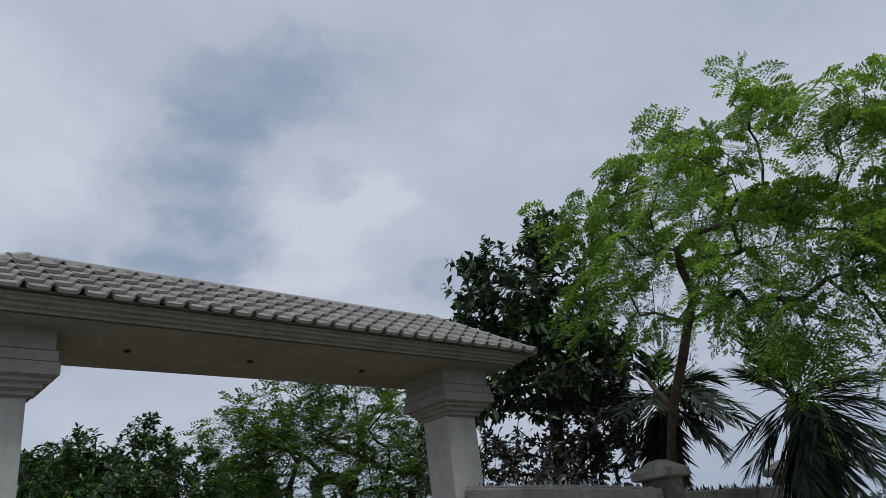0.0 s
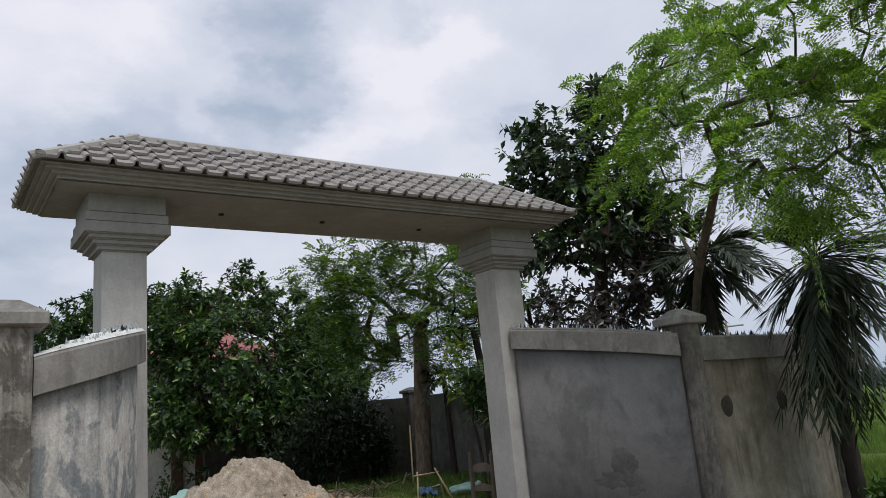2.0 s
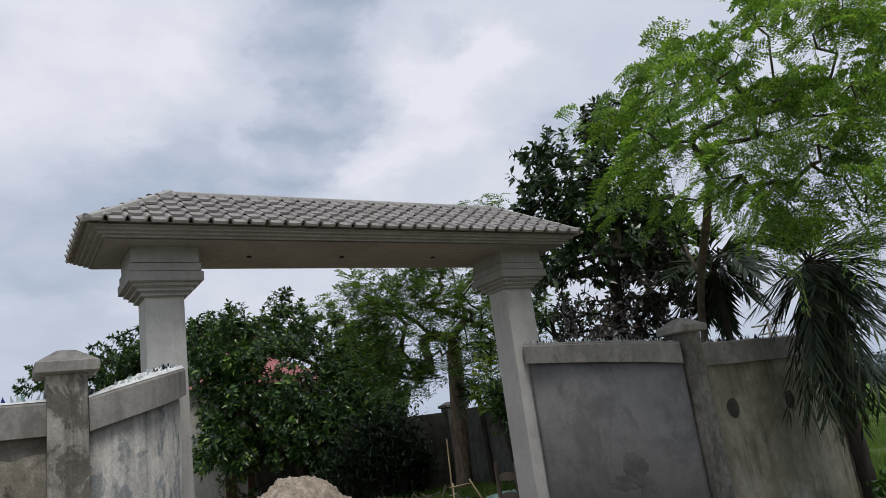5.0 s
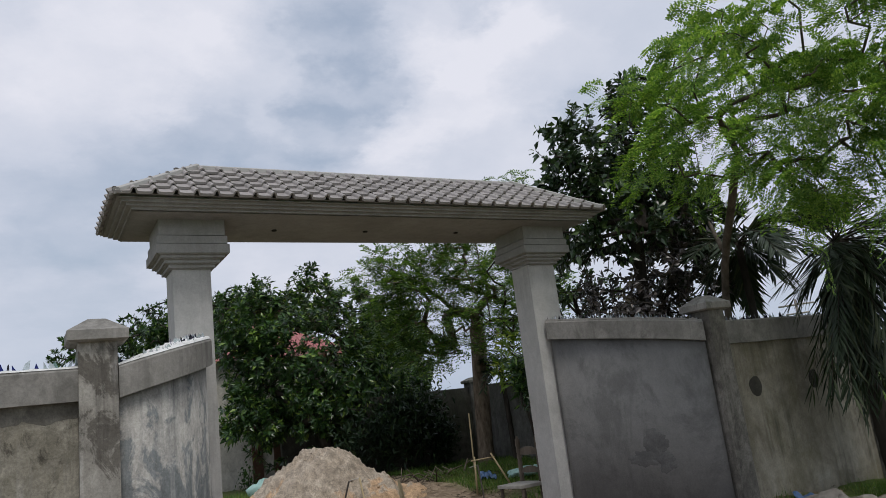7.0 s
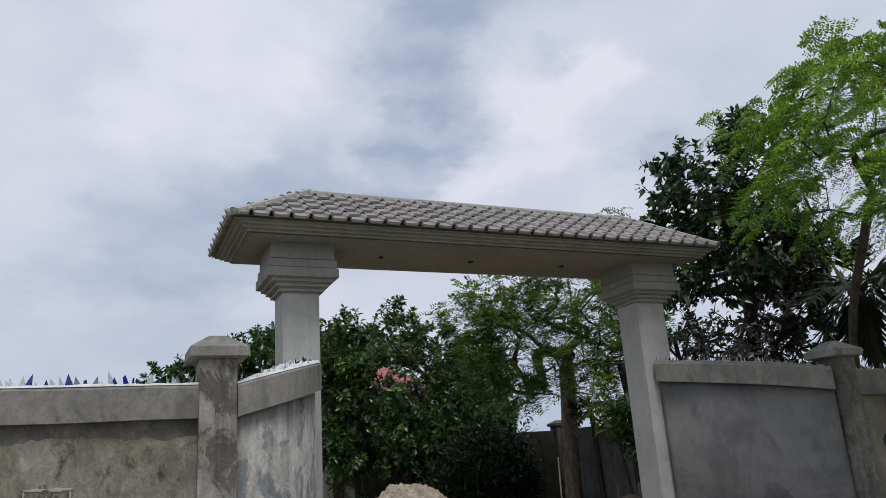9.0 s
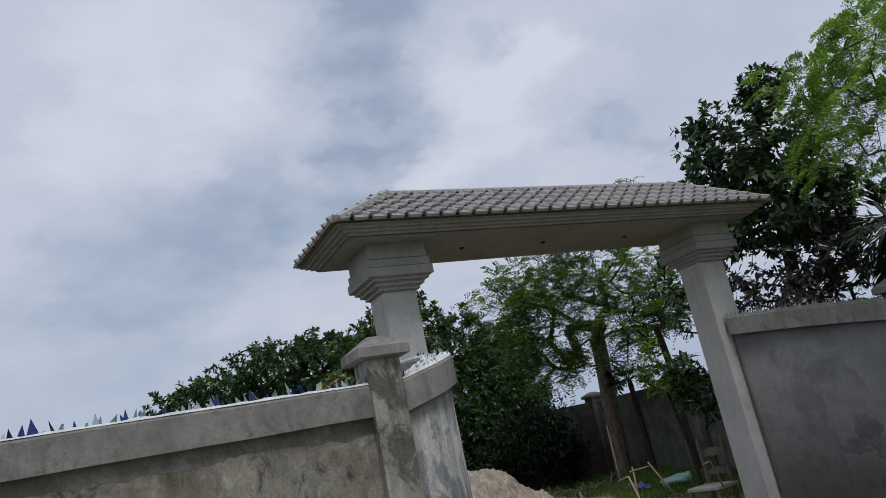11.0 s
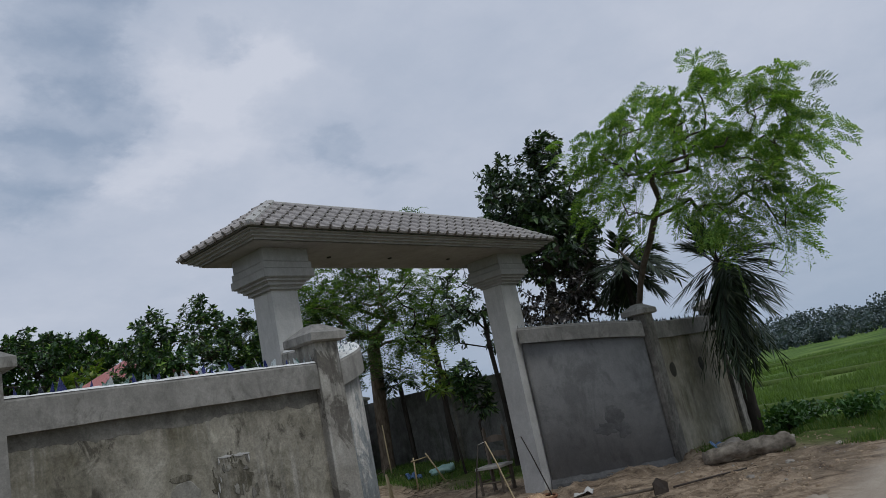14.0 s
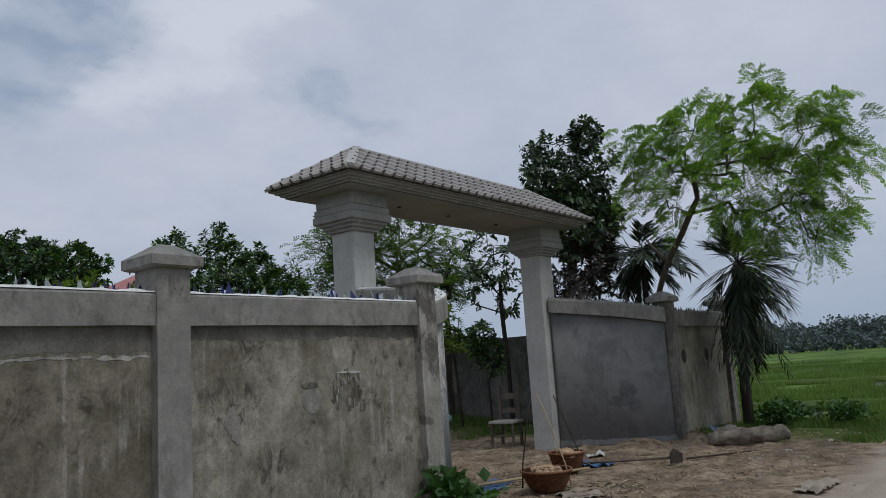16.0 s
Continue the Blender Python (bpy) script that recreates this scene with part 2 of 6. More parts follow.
def map_grey_lin(nodes, lk, v):
    r = ramp_node(nodes, ((0.0, (0.34, 0.34, 0.34)), (1.0, (0.64, 0.64, 0.64))))
    lk.new(v, r.inputs[0])
    return r.outputs[0]


def leaf(name, stops, trans=0.3, rough=0.45, spec=0.35):
    """Foliage: each leaf its own shade from the stops, some light through it."""
    mat, nodes, lk, b, co = start(name, rough, spec)
    rnd = nodes.new("ShaderNodeNewGeometry").outputs["Random Per Island"]
    r = ramp_node(nodes, stops)
    lk.new(rnd, r.inputs[0])
    n = noise_node(nodes, lk, co, 0.9, 3, 0.5)
    c = mix_col(nodes, lk, 0.55, r.outputs[0], map_grey(nodes, lk, n), "OVERLAY")
    lk.new(c, b.inputs["Base Color"])
    t = nodes.new("ShaderNodeBsdfTranslucent")
    hue = mix_col(nodes, lk, 1.0, c, (1.5, 1.45, 0.55), "MULTIPLY")
    lk.new(hue, t.inputs["Color"])
    m = nodes.new("ShaderNodeMixShader")
    m.inputs[0].default_value = trans
    lk.new(b.outputs[0], m.inputs[1]); lk.new(t.outputs[0], m.inputs[2])
    lk.new(m.outputs[0], nodes["Material Output"].inputs["Surface"])
    return mat


def glass(name, col, rough=0.08):
    mat, nodes, lk, b, co = start(name, rough, 0.5)
    b.inputs["Base Color"].default_value = (*col, 1)
    b.inputs["Transmission Weight"].default_value = 0.6
    return mat


# capitals and slab: gate plaster darkened in colour for occlusion under the eaves
M_GATE_SHADED = cement("shaded_gate_plaster", (0.25, 0.243, 0.228), (0.335, 0.328, 0.312), (0.17, 0.16, 0.148), 0.35, scale=0.7, grain=0.12, mottle=0.12)
# brighter copy of the same plaster for the columns
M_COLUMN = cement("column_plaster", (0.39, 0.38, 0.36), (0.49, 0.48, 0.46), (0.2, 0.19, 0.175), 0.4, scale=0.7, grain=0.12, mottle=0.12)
M_COPING = cement("coping_plaster", (0.20, 0.192, 0.174), (0.28, 0.268, 0.245), (0.10, 0.095, 0.085), 0.45, (0.13, 0.125, 0.11), 0.55, 0.8, 0.2, 2.2, 0.24, 0.0, (0.54, 0.62), scratch=(0.11, 0.104, 0.09), wide=0.15)
M_OLD = cement("weathered_plaster", (0.155, 0.141, 0.108), (0.33, 0.31, 0.256), (0.05, 0.046, 0.036), 0.42, (0.10, 0.092, 0.06), 0.5, 1.1, 0.35, 1.5, 0.36, 0.0, (0.5, 0.6), drip=(0.37, 0.355, 0.32), drip_amt=0.5, wide=0.15, scratch=(0.04, 0.035, 0.027))
M_OLDER = cement("brown_weathered_plaster", (0.105, 0.093, 0.068), (0.245, 0.225, 0.178), (0.05, 0.046, 0.036), 0.42, (0.10, 0.092, 0.06), 0.5, 1.1, 0.35, 1.5, 0.36, 0.0, (0.5, 0.6), drip=(0.37, 0.355, 0.32), drip_amt=0.8, wide=0.15, scratch=(0.04, 0.035, 0.027))
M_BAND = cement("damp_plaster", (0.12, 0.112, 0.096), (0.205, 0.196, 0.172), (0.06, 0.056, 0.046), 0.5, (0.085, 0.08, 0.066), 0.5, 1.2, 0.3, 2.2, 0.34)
M_SALT = cement("lime_bloom", (0.27, 0.26, 0.235), (0.40, 0.39, 0.36), (0.16, 0.152, 0.13), 0.6, (0.2, 0.19, 0.165), 0.6, 1.5, 0.4, 5.0, 0.5)
M_SCRAPE = cement("scraped_plaster", (0.10, 0.09, 0.066), (0.235, 0.22, 0.18), (0.035, 0.031, 0.024), 0.7, (0.06, 0.054, 0.035), 0.7, 1.6, 0.4, 4.5, 0.5, 0.0, (0.48, 0.56), drip=(0.36, 0.35, 0.31), drip_amt=0.5, wide=0.14, scratch=(0.03, 0.027, 0.02))
M_PATCH = cement("old_cement_patch", (0.19, 0.182, 0.155), (0.27, 0.26, 0.23), (0.10, 0.094, 0.078), 0.5, (0.13, 0.122, 0.095), 0.5, 1.3, 0.3, 2.6, 0.36)
M_FRESH = cement("fresh_cement", (0.15, 0.148, 0.143), (0.215, 0.211, 0.204), (0.12, 0.118, 0.114), 0.3, (0.105, 0.103, 0.10), 0.6, 0.7, 0.15, 1.1, 0.12, 0.0, (0.55, 0.63), wide=0.22)
M_PEEL = cement("peeling_limewash", (0.30, 0.288, 0.262), (0.40, 0.385, 0.352), (0.11, 0.118, 0.118), 0.75, (0.135, 0.15, 0.155), 0.85, 1.2, 0.3, 3.6, 0.34, 0.0, (0.465, 0.53), (0.75, 2.35, 0.1), (0.5, 0.49, 0.46), 0.5, scratch=(0.1, 0.105, 0.105))
M_PIER = cement("pier_plaster", (0.23, 0.215, 0.185), (0.33, 0.315, 0.28), (0.055, 0.05, 0.045), 0.8, (0.11, 0.1, 0.085), 0.85, 1.1, 0.3, 3.6, 0.24, 0.0, (0.535, 0.58), drip=(0.42, 0.41, 0.385), drip_amt=0.6, wide=0.14, scratch=(0.06, 0.055, 0.047))
M_GREEN = cement("mossy_plaster", (0.19, 0.172, 0.128), (0.35, 0.325, 0.262), (0.07, 0.064, 0.045), 0.6, (0.15, 0.138, 0.08), 0.45, 0.9, 0.25, 1.2, 0.22, drip=(0.30, 0.29, 0.25), drip_amt=0.5, wide=0.14)
M_WET = cement("wet_cement", (0.092, 0.091, 0.089), (0.15, 0.148, 0.145), (0.07, 0.069, 0.067), 0.4, scale=1.6, mottle=0.25)
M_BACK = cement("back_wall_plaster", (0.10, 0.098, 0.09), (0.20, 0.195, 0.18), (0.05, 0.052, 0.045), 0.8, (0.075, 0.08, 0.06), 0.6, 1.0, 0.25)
# darker copy of the yard plaster, with the trees' shade in its colour
M_BACK_SHADED = cement("shaded_back_plaster", (0.04, 0.04, 0.034), (0.085, 0.082, 0.07), (0.02, 0.022, 0.017), 0.8, (0.03, 0.036, 0.022), 0.6, 1.0, 0.25)
M_LIME = cement("lime_top", (0.62, 0.62, 0.60), (0.78, 0.78, 0.76), (0.35, 0.34, 0.32), 0.4, scale=2.0)
M_TILE = plain("roof_tile", (0.26, 0.24, 0.228), (0.4, 0.374, 0.36), 5.0, 0.8, 0.25, 0.2, per="object", vary=0.35)
M_HIP = plain("hip_mortar", (0.36, 0.35, 0.33), (0.46, 0.45, 0.43), 3.0, 0.85, 0.2)
M_DARK = plain("dark_recess", (0.012, 0.012, 0.012), (0.02, 0.02, 0.02), 4.0)
M_BARK = plain("bark", (0.05, 0.04, 0.03), (0.16, 0.135, 0.105), 9.0, 0.9, 0.1, 0.8, (1, 1, 0.25))
M_BARKD = plain("dark_bark", (0.022, 0.02, 0.017), (0.07, 0.06, 0.05), 9.0, 0.9, 0.1, 0.7, (1, 1, 0.25))
M_BARKG = plain("scaly_bark", (0.06, 0.044, 0.032), (0.30, 0.235, 0.175), 14.0, 0.85, 0.1, 0.5, (1, 1, 0.3))
M_MANGO = leaf("mango_leaf", ((0.0, (0.016, 0.041, 0.014)), (0.55, (0.032, 0.078, 0.021)), (0.84, (0.075, 0.155, 0.034)), (1.0, (0.22, 0.32, 0.065))), 0.22, 0.28, 0.6)
M_JACK = leaf("jackfruit_leaf", ((0.0, (0.018, 0.037, 0.017)), (0.7, (0.036, 0.072, 0.027)), (1.0, (0.105, 0.165, 0.052))), 0.16, 0.28, 0.6)
# leaf colour lowered to carry the deep shade under the mango
M_BUSH_SHADED = leaf("shaded_bush_leaf", ((0.0, (0.01, 0.022, 0.01)), (0.8, (0.02, 0.042, 0.016)), (1.0, (0.05, 0.085, 0.03))), 0.12, 0.4, 0.3)
M_MOR = leaf("feathery_leaf", ((0.0, (0.072, 0.158, 0.04)), (0.6, (0.15, 0.278, 0.068)), (1.0, (0.3, 0.425, 0.125))), 0.6)
M_PURPLE = leaf("dark_purple_leaf", ((0.0, (0.032, 0.03, 0.03)), (0.7, (0.066, 0.056, 0.057)), (1.0, (0.14, 0.118, 0.11))), 0.18, 0.3, 0.6)
M_NEEM = leaf("pinnate_leaf", ((0.0, (0.042, 0.09, 0.03)), (0.7, (0.092, 0.17, 0.05)), (1.0, (0.2, 0.3, 0.085))), 0.45, 0.38, 0.5)
M_YOUNG = leaf("young_leaf", ((0.0, (0.06, 0.12, 0.02)), (0.7, (0.13, 0.2, 0.035)), (1.0, (0.26, 0.3, 0.06))), 0.35)
M_PALM = leaf("palm_leaf", ((0.0, (0.016, 0.03, 0.015)), (0.8, (0.034, 0.056, 0.026)), (1.0, (0.09, 0.105, 0.055))), 0.15)
M_SHRUB = leaf("shrub_leaf", ((0.0, (0.024, 0.07, 0.018)), (1.0, (0.062, 0.135, 0.03))), 0.22)
# distant foliage: aerial haze is mixed into this blue-grey leaf colour
M_FAR_HAZED = leaf("hazed_far_leaf", ((0.0, (0.065, 0.092, 0.098)), (1.0, (0.105, 0.138, 0.135))), 0.1)
M_GRASS = leaf("grass_blade", ((0.0, (0.04, 0.09, 0.015)), (0.7, (0.08, 0.16, 0.025)), (1.0, (0.2, 0.22, 0.07))), 0.3)
M_PADDY = leaf("rice_blade", ((0.0, (0.07, 0.13, 0.026)), (1.0, (0.14, 0.22, 0.05))), 0.35)
M_SAND = cement("sand", (0.25, 0.203, 0.152), (0.43, 0.37, 0.295), None, 0.0, (0.42, 0.27, 0.15), 0.75, 1.6, 0.7, 1.7, 0.55, 0.0, (0.5, 0.56), (0.15, 0.95, 0.17))
M_WOOD = plain("grey_wood", (0.07, 0.056, 0.042), (0.17, 0.14, 0.11), 8.0, 0.8, 0.2, 0.4, (1, 1, 0.2))
M_PALEWOOD = plain("pale_wood", (0.25, 0.235, 0.205), (0.40, 0.38, 0.34), 8.0, 0.8, 0.2, 0.3)
M_BAMBOO = plain("bamboo", (0.28, 0.21, 0.11), (0.45, 0.37, 0.22), 9.0, 0.6, 0.3, 0.2, (1, 1, 0.2))
M_WICKER = plain("wicker", (0.13, 0.055, 0.03), (0.27, 0.13, 0.07), 18.0, 0.75, 0.2, 0.5)
M_BLUE = plain("blue_plastic", (0.04, 0.08, 0.18), (0.09, 0.18, 0.34), 5.0, 0.45, 0.4, 0.3)
M_WHITE = plain("paper_sack_brown", (0.20, 0.165, 0.12), (0.37, 0.32, 0.255), 5.0, 0.7, 0.3, 0.4)
M_CLOTH = plain("white_cloth", (0.36, 0.35, 0.33), (0.55, 0.54, 0.51), 5.0, 0.7, 0.3, 0.4)
M_TEAL = plain("teal_sack", (0.22, 0.40, 0.36), (0.42, 0.58, 0.53), 5.0, 0.6, 0.3, 0.4)
M_IRON = plain("rusty_iron", (0.03, 0.025, 0.022), (0.09, 0.07, 0.055), 12.0, 0.6, 0.4, 0.3, metal=0.5)
M_STONE = plain("rubble", (0.18, 0.16, 0.135), (0.36, 0.33, 0.29), 6.0, 0.9, 0.1, 0.6, per="object")
M_LOG = plain("weathered_log", (0.06, 0.05, 0.04), (0.33, 0.29, 0.235), 9.0, 0.9, 0.1, 0.9, (0.35, 1, 1))
M_HOUSE = cement("house_paint", (0.42, 0.40, 0.35), (0.52, 0.5, 0.45), (0.3, 0.27, 0.22), 0.4)
M_TIN = plain("red_tin", (0.30, 0.09, 0.085), (0.42, 0.16, 0.15), 3.0, 0.5, 0.4, 0.2)
M_DOOR = plain("brown_door", (0.06, 0.03, 0.02), (0.11, 0.06, 0.035), 7.0, 0.6, 0.3, 0.2)
M_GBLUE, M_GCLEAR, M_GGREEN, M_GDARK = glass("blue_glass", (0.03, 0.04, 0.22)), glass("clear_glass", (0.62, 0.68, 0.68)), glass("green_glass", (0.22, 0.36, 0.32)), glass("dark_glass", (0.03, 0.03, 0.05))
M_BANK = plain("grassy_bank", (0.05, 0.075, 0.02), (0.10, 0.14, 0.035), 4.0, 0.95, 0.1, 0.8)
M_OLDPALE = cement("patched_plaster", (0.21, 0.20, 0.175), (0.30, 0.285, 0.25), (0.12, 0.11, 0.095), 0.5, scale=1.5)
M_PIERD = cement("dark_streaked_pier", (0.15, 0.14, 0.122), (0.25, 0.238, 0.21), (0.04, 0.037, 0.032), 0.9, (0.08, 0.075, 0.065), 0.6, 1.2, 0.3, 2.0, 0.45)
M_DAMP = cement("damp_spot", (0.045, 0.043, 0.036), (0.085, 0.08, 0.066), (0.03, 0.03, 0.025), 0.4, scale=2.0)

# ---- builders ----


def thing(name, label, category, group="", kind="", at=(0, 0, 0)):
    ob = new(name)
    ob.location = at
    return tagged(ob, label, category, group, kind)


def mesh_of(bm, name, mat, smooth=False):
    me = bpy.data.meshes.new(name)
    bm.normal_update()
    bm.to_mesh(me)
    bm.free()
    if mat:
        me.materials.append(mat)
    if smooth:
        me.polygons.foreach_set("use_smooth", [True] * len(me.polygons))
    return me


def part(name, bm, mat, parent, label="", smooth=False, kind=""):
    ob = new(name, mesh_of(bm, name, mat, smooth))
    ob.parent = parent
    if parent is not None:
        ob.matrix_parent_inverse = Matrix.Translation(-Vector(parent.location))
    return tagged(ob, label, kind=kind)


def data_part(name, verts, faces, mat, parent, label="", smooth=False, kind=""):
    me = bpy.data.meshes.new(name)
    me.from_pydata(verts.tolist() if hasattr(verts, "tolist") else verts, [], faces.tolist() if hasattr(faces, "tolist") else faces)
    me.materials.append(mat)
    if smooth:
        me.polygons.foreach_set("use_smooth", [True] * len(me.polygons))
    ob = new(name, me)
    if parent is not None:
        ob.parent = parent
        ob.matrix_parent_inverse = Matrix.Translation(-Vector(parent.location))
    return tagged(ob, label, kind=kind)


def box(bm, x0, x1, y0, y1, z0, z1, bevel=0.0):
    r = bmesh.ops.create_cube(bm, size=1.0)
    for v in r["verts"]:
        v.co = ((x0 + x1) / 2 + v.co.x * (x1 - x0), (y0 + y1) / 2 + v.co.y * (y1 - y0), (z0 + z1) / 2 + v.co.z * (z1 - z0))
    if bevel:
        edges = list({e for v in r["verts"] for e in v.link_edges})
        bmesh.ops.bevel(bm, geom=edges, offset=bevel, segments=2, affect="EDGES", profile=0.6)
    return bm


def stack(bm, cx, cy, rings):
    """A square or oblong body from the bottom up: rings of (half x, half y, z), closed at both ends."""
    prev = None
    for hx, hy, z in rings:
        ring = [bm.verts.new((cx + sx * hx, cy + sy * hy, z)) for sx, sy in ((-1, -1), (1, -1), (1, 1), (-1, 1))]
        if prev is None:
            bm.faces.new(ring[::-1])
        else:
            for k in range(4):
                bm.faces.new((prev[k], prev[(k + 1) % 4], ring[(k + 1) % 4], ring[k]))
        prev = ring
    bm.faces.new(prev)
    return bm


def soften(bm, amount, segments=2, angle=30):
    edges = [e for e in bm.edges if len(e.link_faces) == 2 and e.calc_face_angle(0) > radians(angle)]
    bmesh.ops.bevel(bm, geom=edges, offset=amount, segments=segments, affect="EDGES", profile=0.6, clamp_overlap=True)
    return bm


def tube(bm, pts, radii, sides=8, cap=True):
    """A round bar along points, with a radius at each."""
    prev = None
    n = len(pts)
    for i in range(n):
        p = Vector(pts[i])
        d = (Vector(pts[min(i + 1, n - 1)]) - Vector(pts[max(i - 1, 0)])).normalized()
        a = d.cross(Vector((0, 0, 1)))
        if a.length < 0.05:
            a = d.cross(Vector((1, 0, 0)))
        a.normalize()
        b = d.cross(a)
        r = radii[i] if hasattr(radii, "__len__") else radii
        ring = [bm.verts.new(p + (a * math.cos(t) + b * math.sin(t)) * r) for t in (2 * math.pi * k / sides for k in range(sides))]
        if prev:
            for k in range(sides):
                bm.faces.new((prev[k], prev[(k + 1) % sides], ring[(k + 1) % sides], ring[k]))
        elif cap:
            bm.faces.new(ring[::-1])
        prev = ring
    if cap:
        bm.faces.new(prev)
    return bm


def sweep(bm, path, profile):
    """Sweeps (side, height) profiles along path points; profile(i) gives the closed section at point i. Side is to the right of the way."""
    prev = None
    n = len(path)
    for i in range(n):
        a, b = path[max(i - 1, 0)], path[min(i + 1, n - 1)]
        d = Vector((b[0] - a[0], b[1] - a[1], 0)).normalized()
        right = Vector((d.y, -d.x, 0))
        ring = [bm.verts.new(Vector((path[i][0], path[i][1], 0)) + right * s + Vector((0, 0, h))) for s, h in profile(i)]
        if prev:
            m = len(ring)
            for k in range(m):
                bm.faces.new((prev[k], prev[(k + 1) % m], ring[(k + 1) % m], ring[k]))
        else:
            bm.faces.new(ring[::-1])
        prev = ring
    bm.faces.new(prev)
    bmesh.ops.recalc_face_normals(bm, faces=bm.faces)
    return bm


def lerp(a, b, t):
    return a + (b - a) * t


def smooth(a, b, x):
    t = min(1.0, max(0.0, (x - a) / (b - a)))
    return t * t * (3 - 2 * t)


# ---- ground ----
ROAD_EDGE, FIELD_Z = 0.55, -0.42


def ground_z(x, y):
    z = 0.0
    z += 0.32 * smooth(8.6, 12.6, y) * smooth(-3, 2, x) * (1 - smooth(10.0, 10.25, x))
    out = max(smooth(10.6, 12.2, x) * smooth(0.9, 2.4, y - 0.02 * max(0, x - 10)), smooth(17.5, 19.5, y))
    z += FIELD_Z * out
    z += FIELD_Z * (1 - smooth(-6.5, -5.2, y))
    # spoil heaped along the foot of the curved wall
    for hx_, hy_, hw, hd, hh in ((6.5, 4.35, 0.8, 0.3, 0.12), (7.6, 3.55, 0.7, 0.25, 0.13), (5.7, 5.0, 0.4, 0.3, 0.08), (6.0, 3.0, 0.9, 0.35, 0.06)):
        q = ((x - hx_) / hw) ** 2 + ((y - hy_) / hd) ** 2
        if q < 6:
            z += hh * math.exp(-q) * (1 + 0.5 * noise.noise((x * 5, y * 5, 1.7)))
    if -14 < x < 16 and -8 < y < 19:
        rough = smooth(0.5, 1.6, y) * (1 - out)
        z += rough * (0.06 * noise.noise((x * 0.9, y * 0.9, 0.3)) + 0.05 * noise.noise((x * 2.7, y * 2.7, 4.0)) + 0.03 * noise.noise((x * 7, y * 7, 9.0)))
        z += 0.012 * noise.noise((x * 1.3, y * 3.0, 2.0))
        # soil banked up against the foot of the walls
        z += 0.06 * (1 - smooth(0.0, 0.45, abs(y - 3.75))) * (1 if (x < 0.1 or x > 7.2) and x < 10.5 else 0)
    return z


def make_ground():
    mat, nodes, lk, b, co = start("ground_soil_and_fields", 0.95, 0.12)
    warp = noise_node(nodes, lk, co, 0.9, 4, 0.6)
    sep = nodes.new("ShaderNodeSeparateXYZ")
    lk.new(co, sep.inputs[0])

    def warped(sock, amount):
        m = nodes.new("ShaderNodeMath"); m.operation = "MULTIPLY_ADD"
        m.inputs[1].default_value = amount
        lk.new(warp, m.inputs[0]); lk.new(sock, m.inputs[2])
        return m.outputs[0]

    def times(a, c):
        m = nodes.new("ShaderNodeMath"); m.operation = "MULTIPLY"
        for s, v in ((m.inputs[0], a), (m.inputs[1], c)):
            if isinstance(v, float):
                s.default_value = v
            else:
                lk.new(v, s)
        return m.outputs[0]

    def top(a, c):
        m = nodes.new("ShaderNodeMath"); m.operation = "MAXIMUM"
        lk.new(a, m.inputs[0]); lk.new(c, m.inputs[1])
        return m.outputs[0]

    x, y = warped(sep.outputs[0], 1.0), warped(sep.outputs[1], 0.9)
    rng = lambda v, lo, hi: map_range(nodes, lk, v, lo, hi)
    soil = ramp_node(nodes, ((0.36, (0.075, 0.055, 0.04)), (0.45, (0.21, 0.156, 0.107)), (0.6, (0.40, 0.315, 0.225)), (0.74, (0.56, 0.47, 0.365))))
    lk.new(noise_node(nodes, lk, co, 3.1, 12, 0.76, 0.6), soil.inputs[0])
    dirt = ramp_node(nodes, ((0.3, (0.36, 0.30, 0.235)), (0.7, (0.50, 0.435, 0.355))))
    lk.new(noise_node(nodes, lk, mapped(nodes, lk, co, (0.4, 1.6, 1)), 1.6, 7, 0.6), dirt.inputs[0])
    turf = ramp_node(nodes, ((0.3, (0.055, 0.075, 0.02)), (0.7, (0.10, 0.14, 0.035))))
    lk.new(noise_node(nodes, lk, co, 3.0, 6, 0.65), turf.inputs[0])
    rice = ramp_node(nodes, ((0.34, (0.048, 0.085, 0.022)), (0.5, (0.09, 0.155, 0.03)), (0.68, (0.155, 0.22, 0.055))))
    lk.new(noise_node(nodes, lk, mapped(nodes, lk, co, (0.11, 0.25, 1)), 1.0, 7, 0.62), rice.inputs[0])
    damp = noise_node(nodes, lk, mapped(nodes, lk, co, (0.55, 1.0, 1), (3.3, 1.2, 0)), 0.95, 8, 0.66, 0.5)
    c = mix_col(nodes, lk, map_range(nodes, lk, damp, 0.5, 0.58, 0.0, 0.5), soil.outputs[0], (0.115, 0.092, 0.07))
    verge = times(rng(x, 7.6, 8.6), rng(y, 1.0, 1.5))
    yard = times(times(rng(y, 8.6, 10.0), 0.85), top(rng(x, 7.4, 8.3), map_range(nodes, lk, x, 4.6, 5.4, 1.0, 0.0)))
    c = mix_col(nodes, lk, top(verge, yard), c, turf.outputs[0])
    road = times(map_range(nodes, lk, y, 0.75, 1.3, 1.0, 0.0), rng(y, -5.0, -4.2))
    c = mix_col(nodes, lk, road, c, dirt.outputs[0])
    field = top(top(times(rng(x, 11.2, 12.4), rng(y, 1.9, 2.6)), rng(y, 18.0, 20.0)), map_range(nodes, lk, y, -6.5, -5.2, 1.0, 0.0))
    c = mix_col(nodes, lk, field, c, rice.outputs[0])
    puddle_n = noise_node(nodes, lk, mapped(nodes, lk, co, (0.16, 0.5, 1), (2.0, 0.4, 0)), 1.0, 3, 0.5)
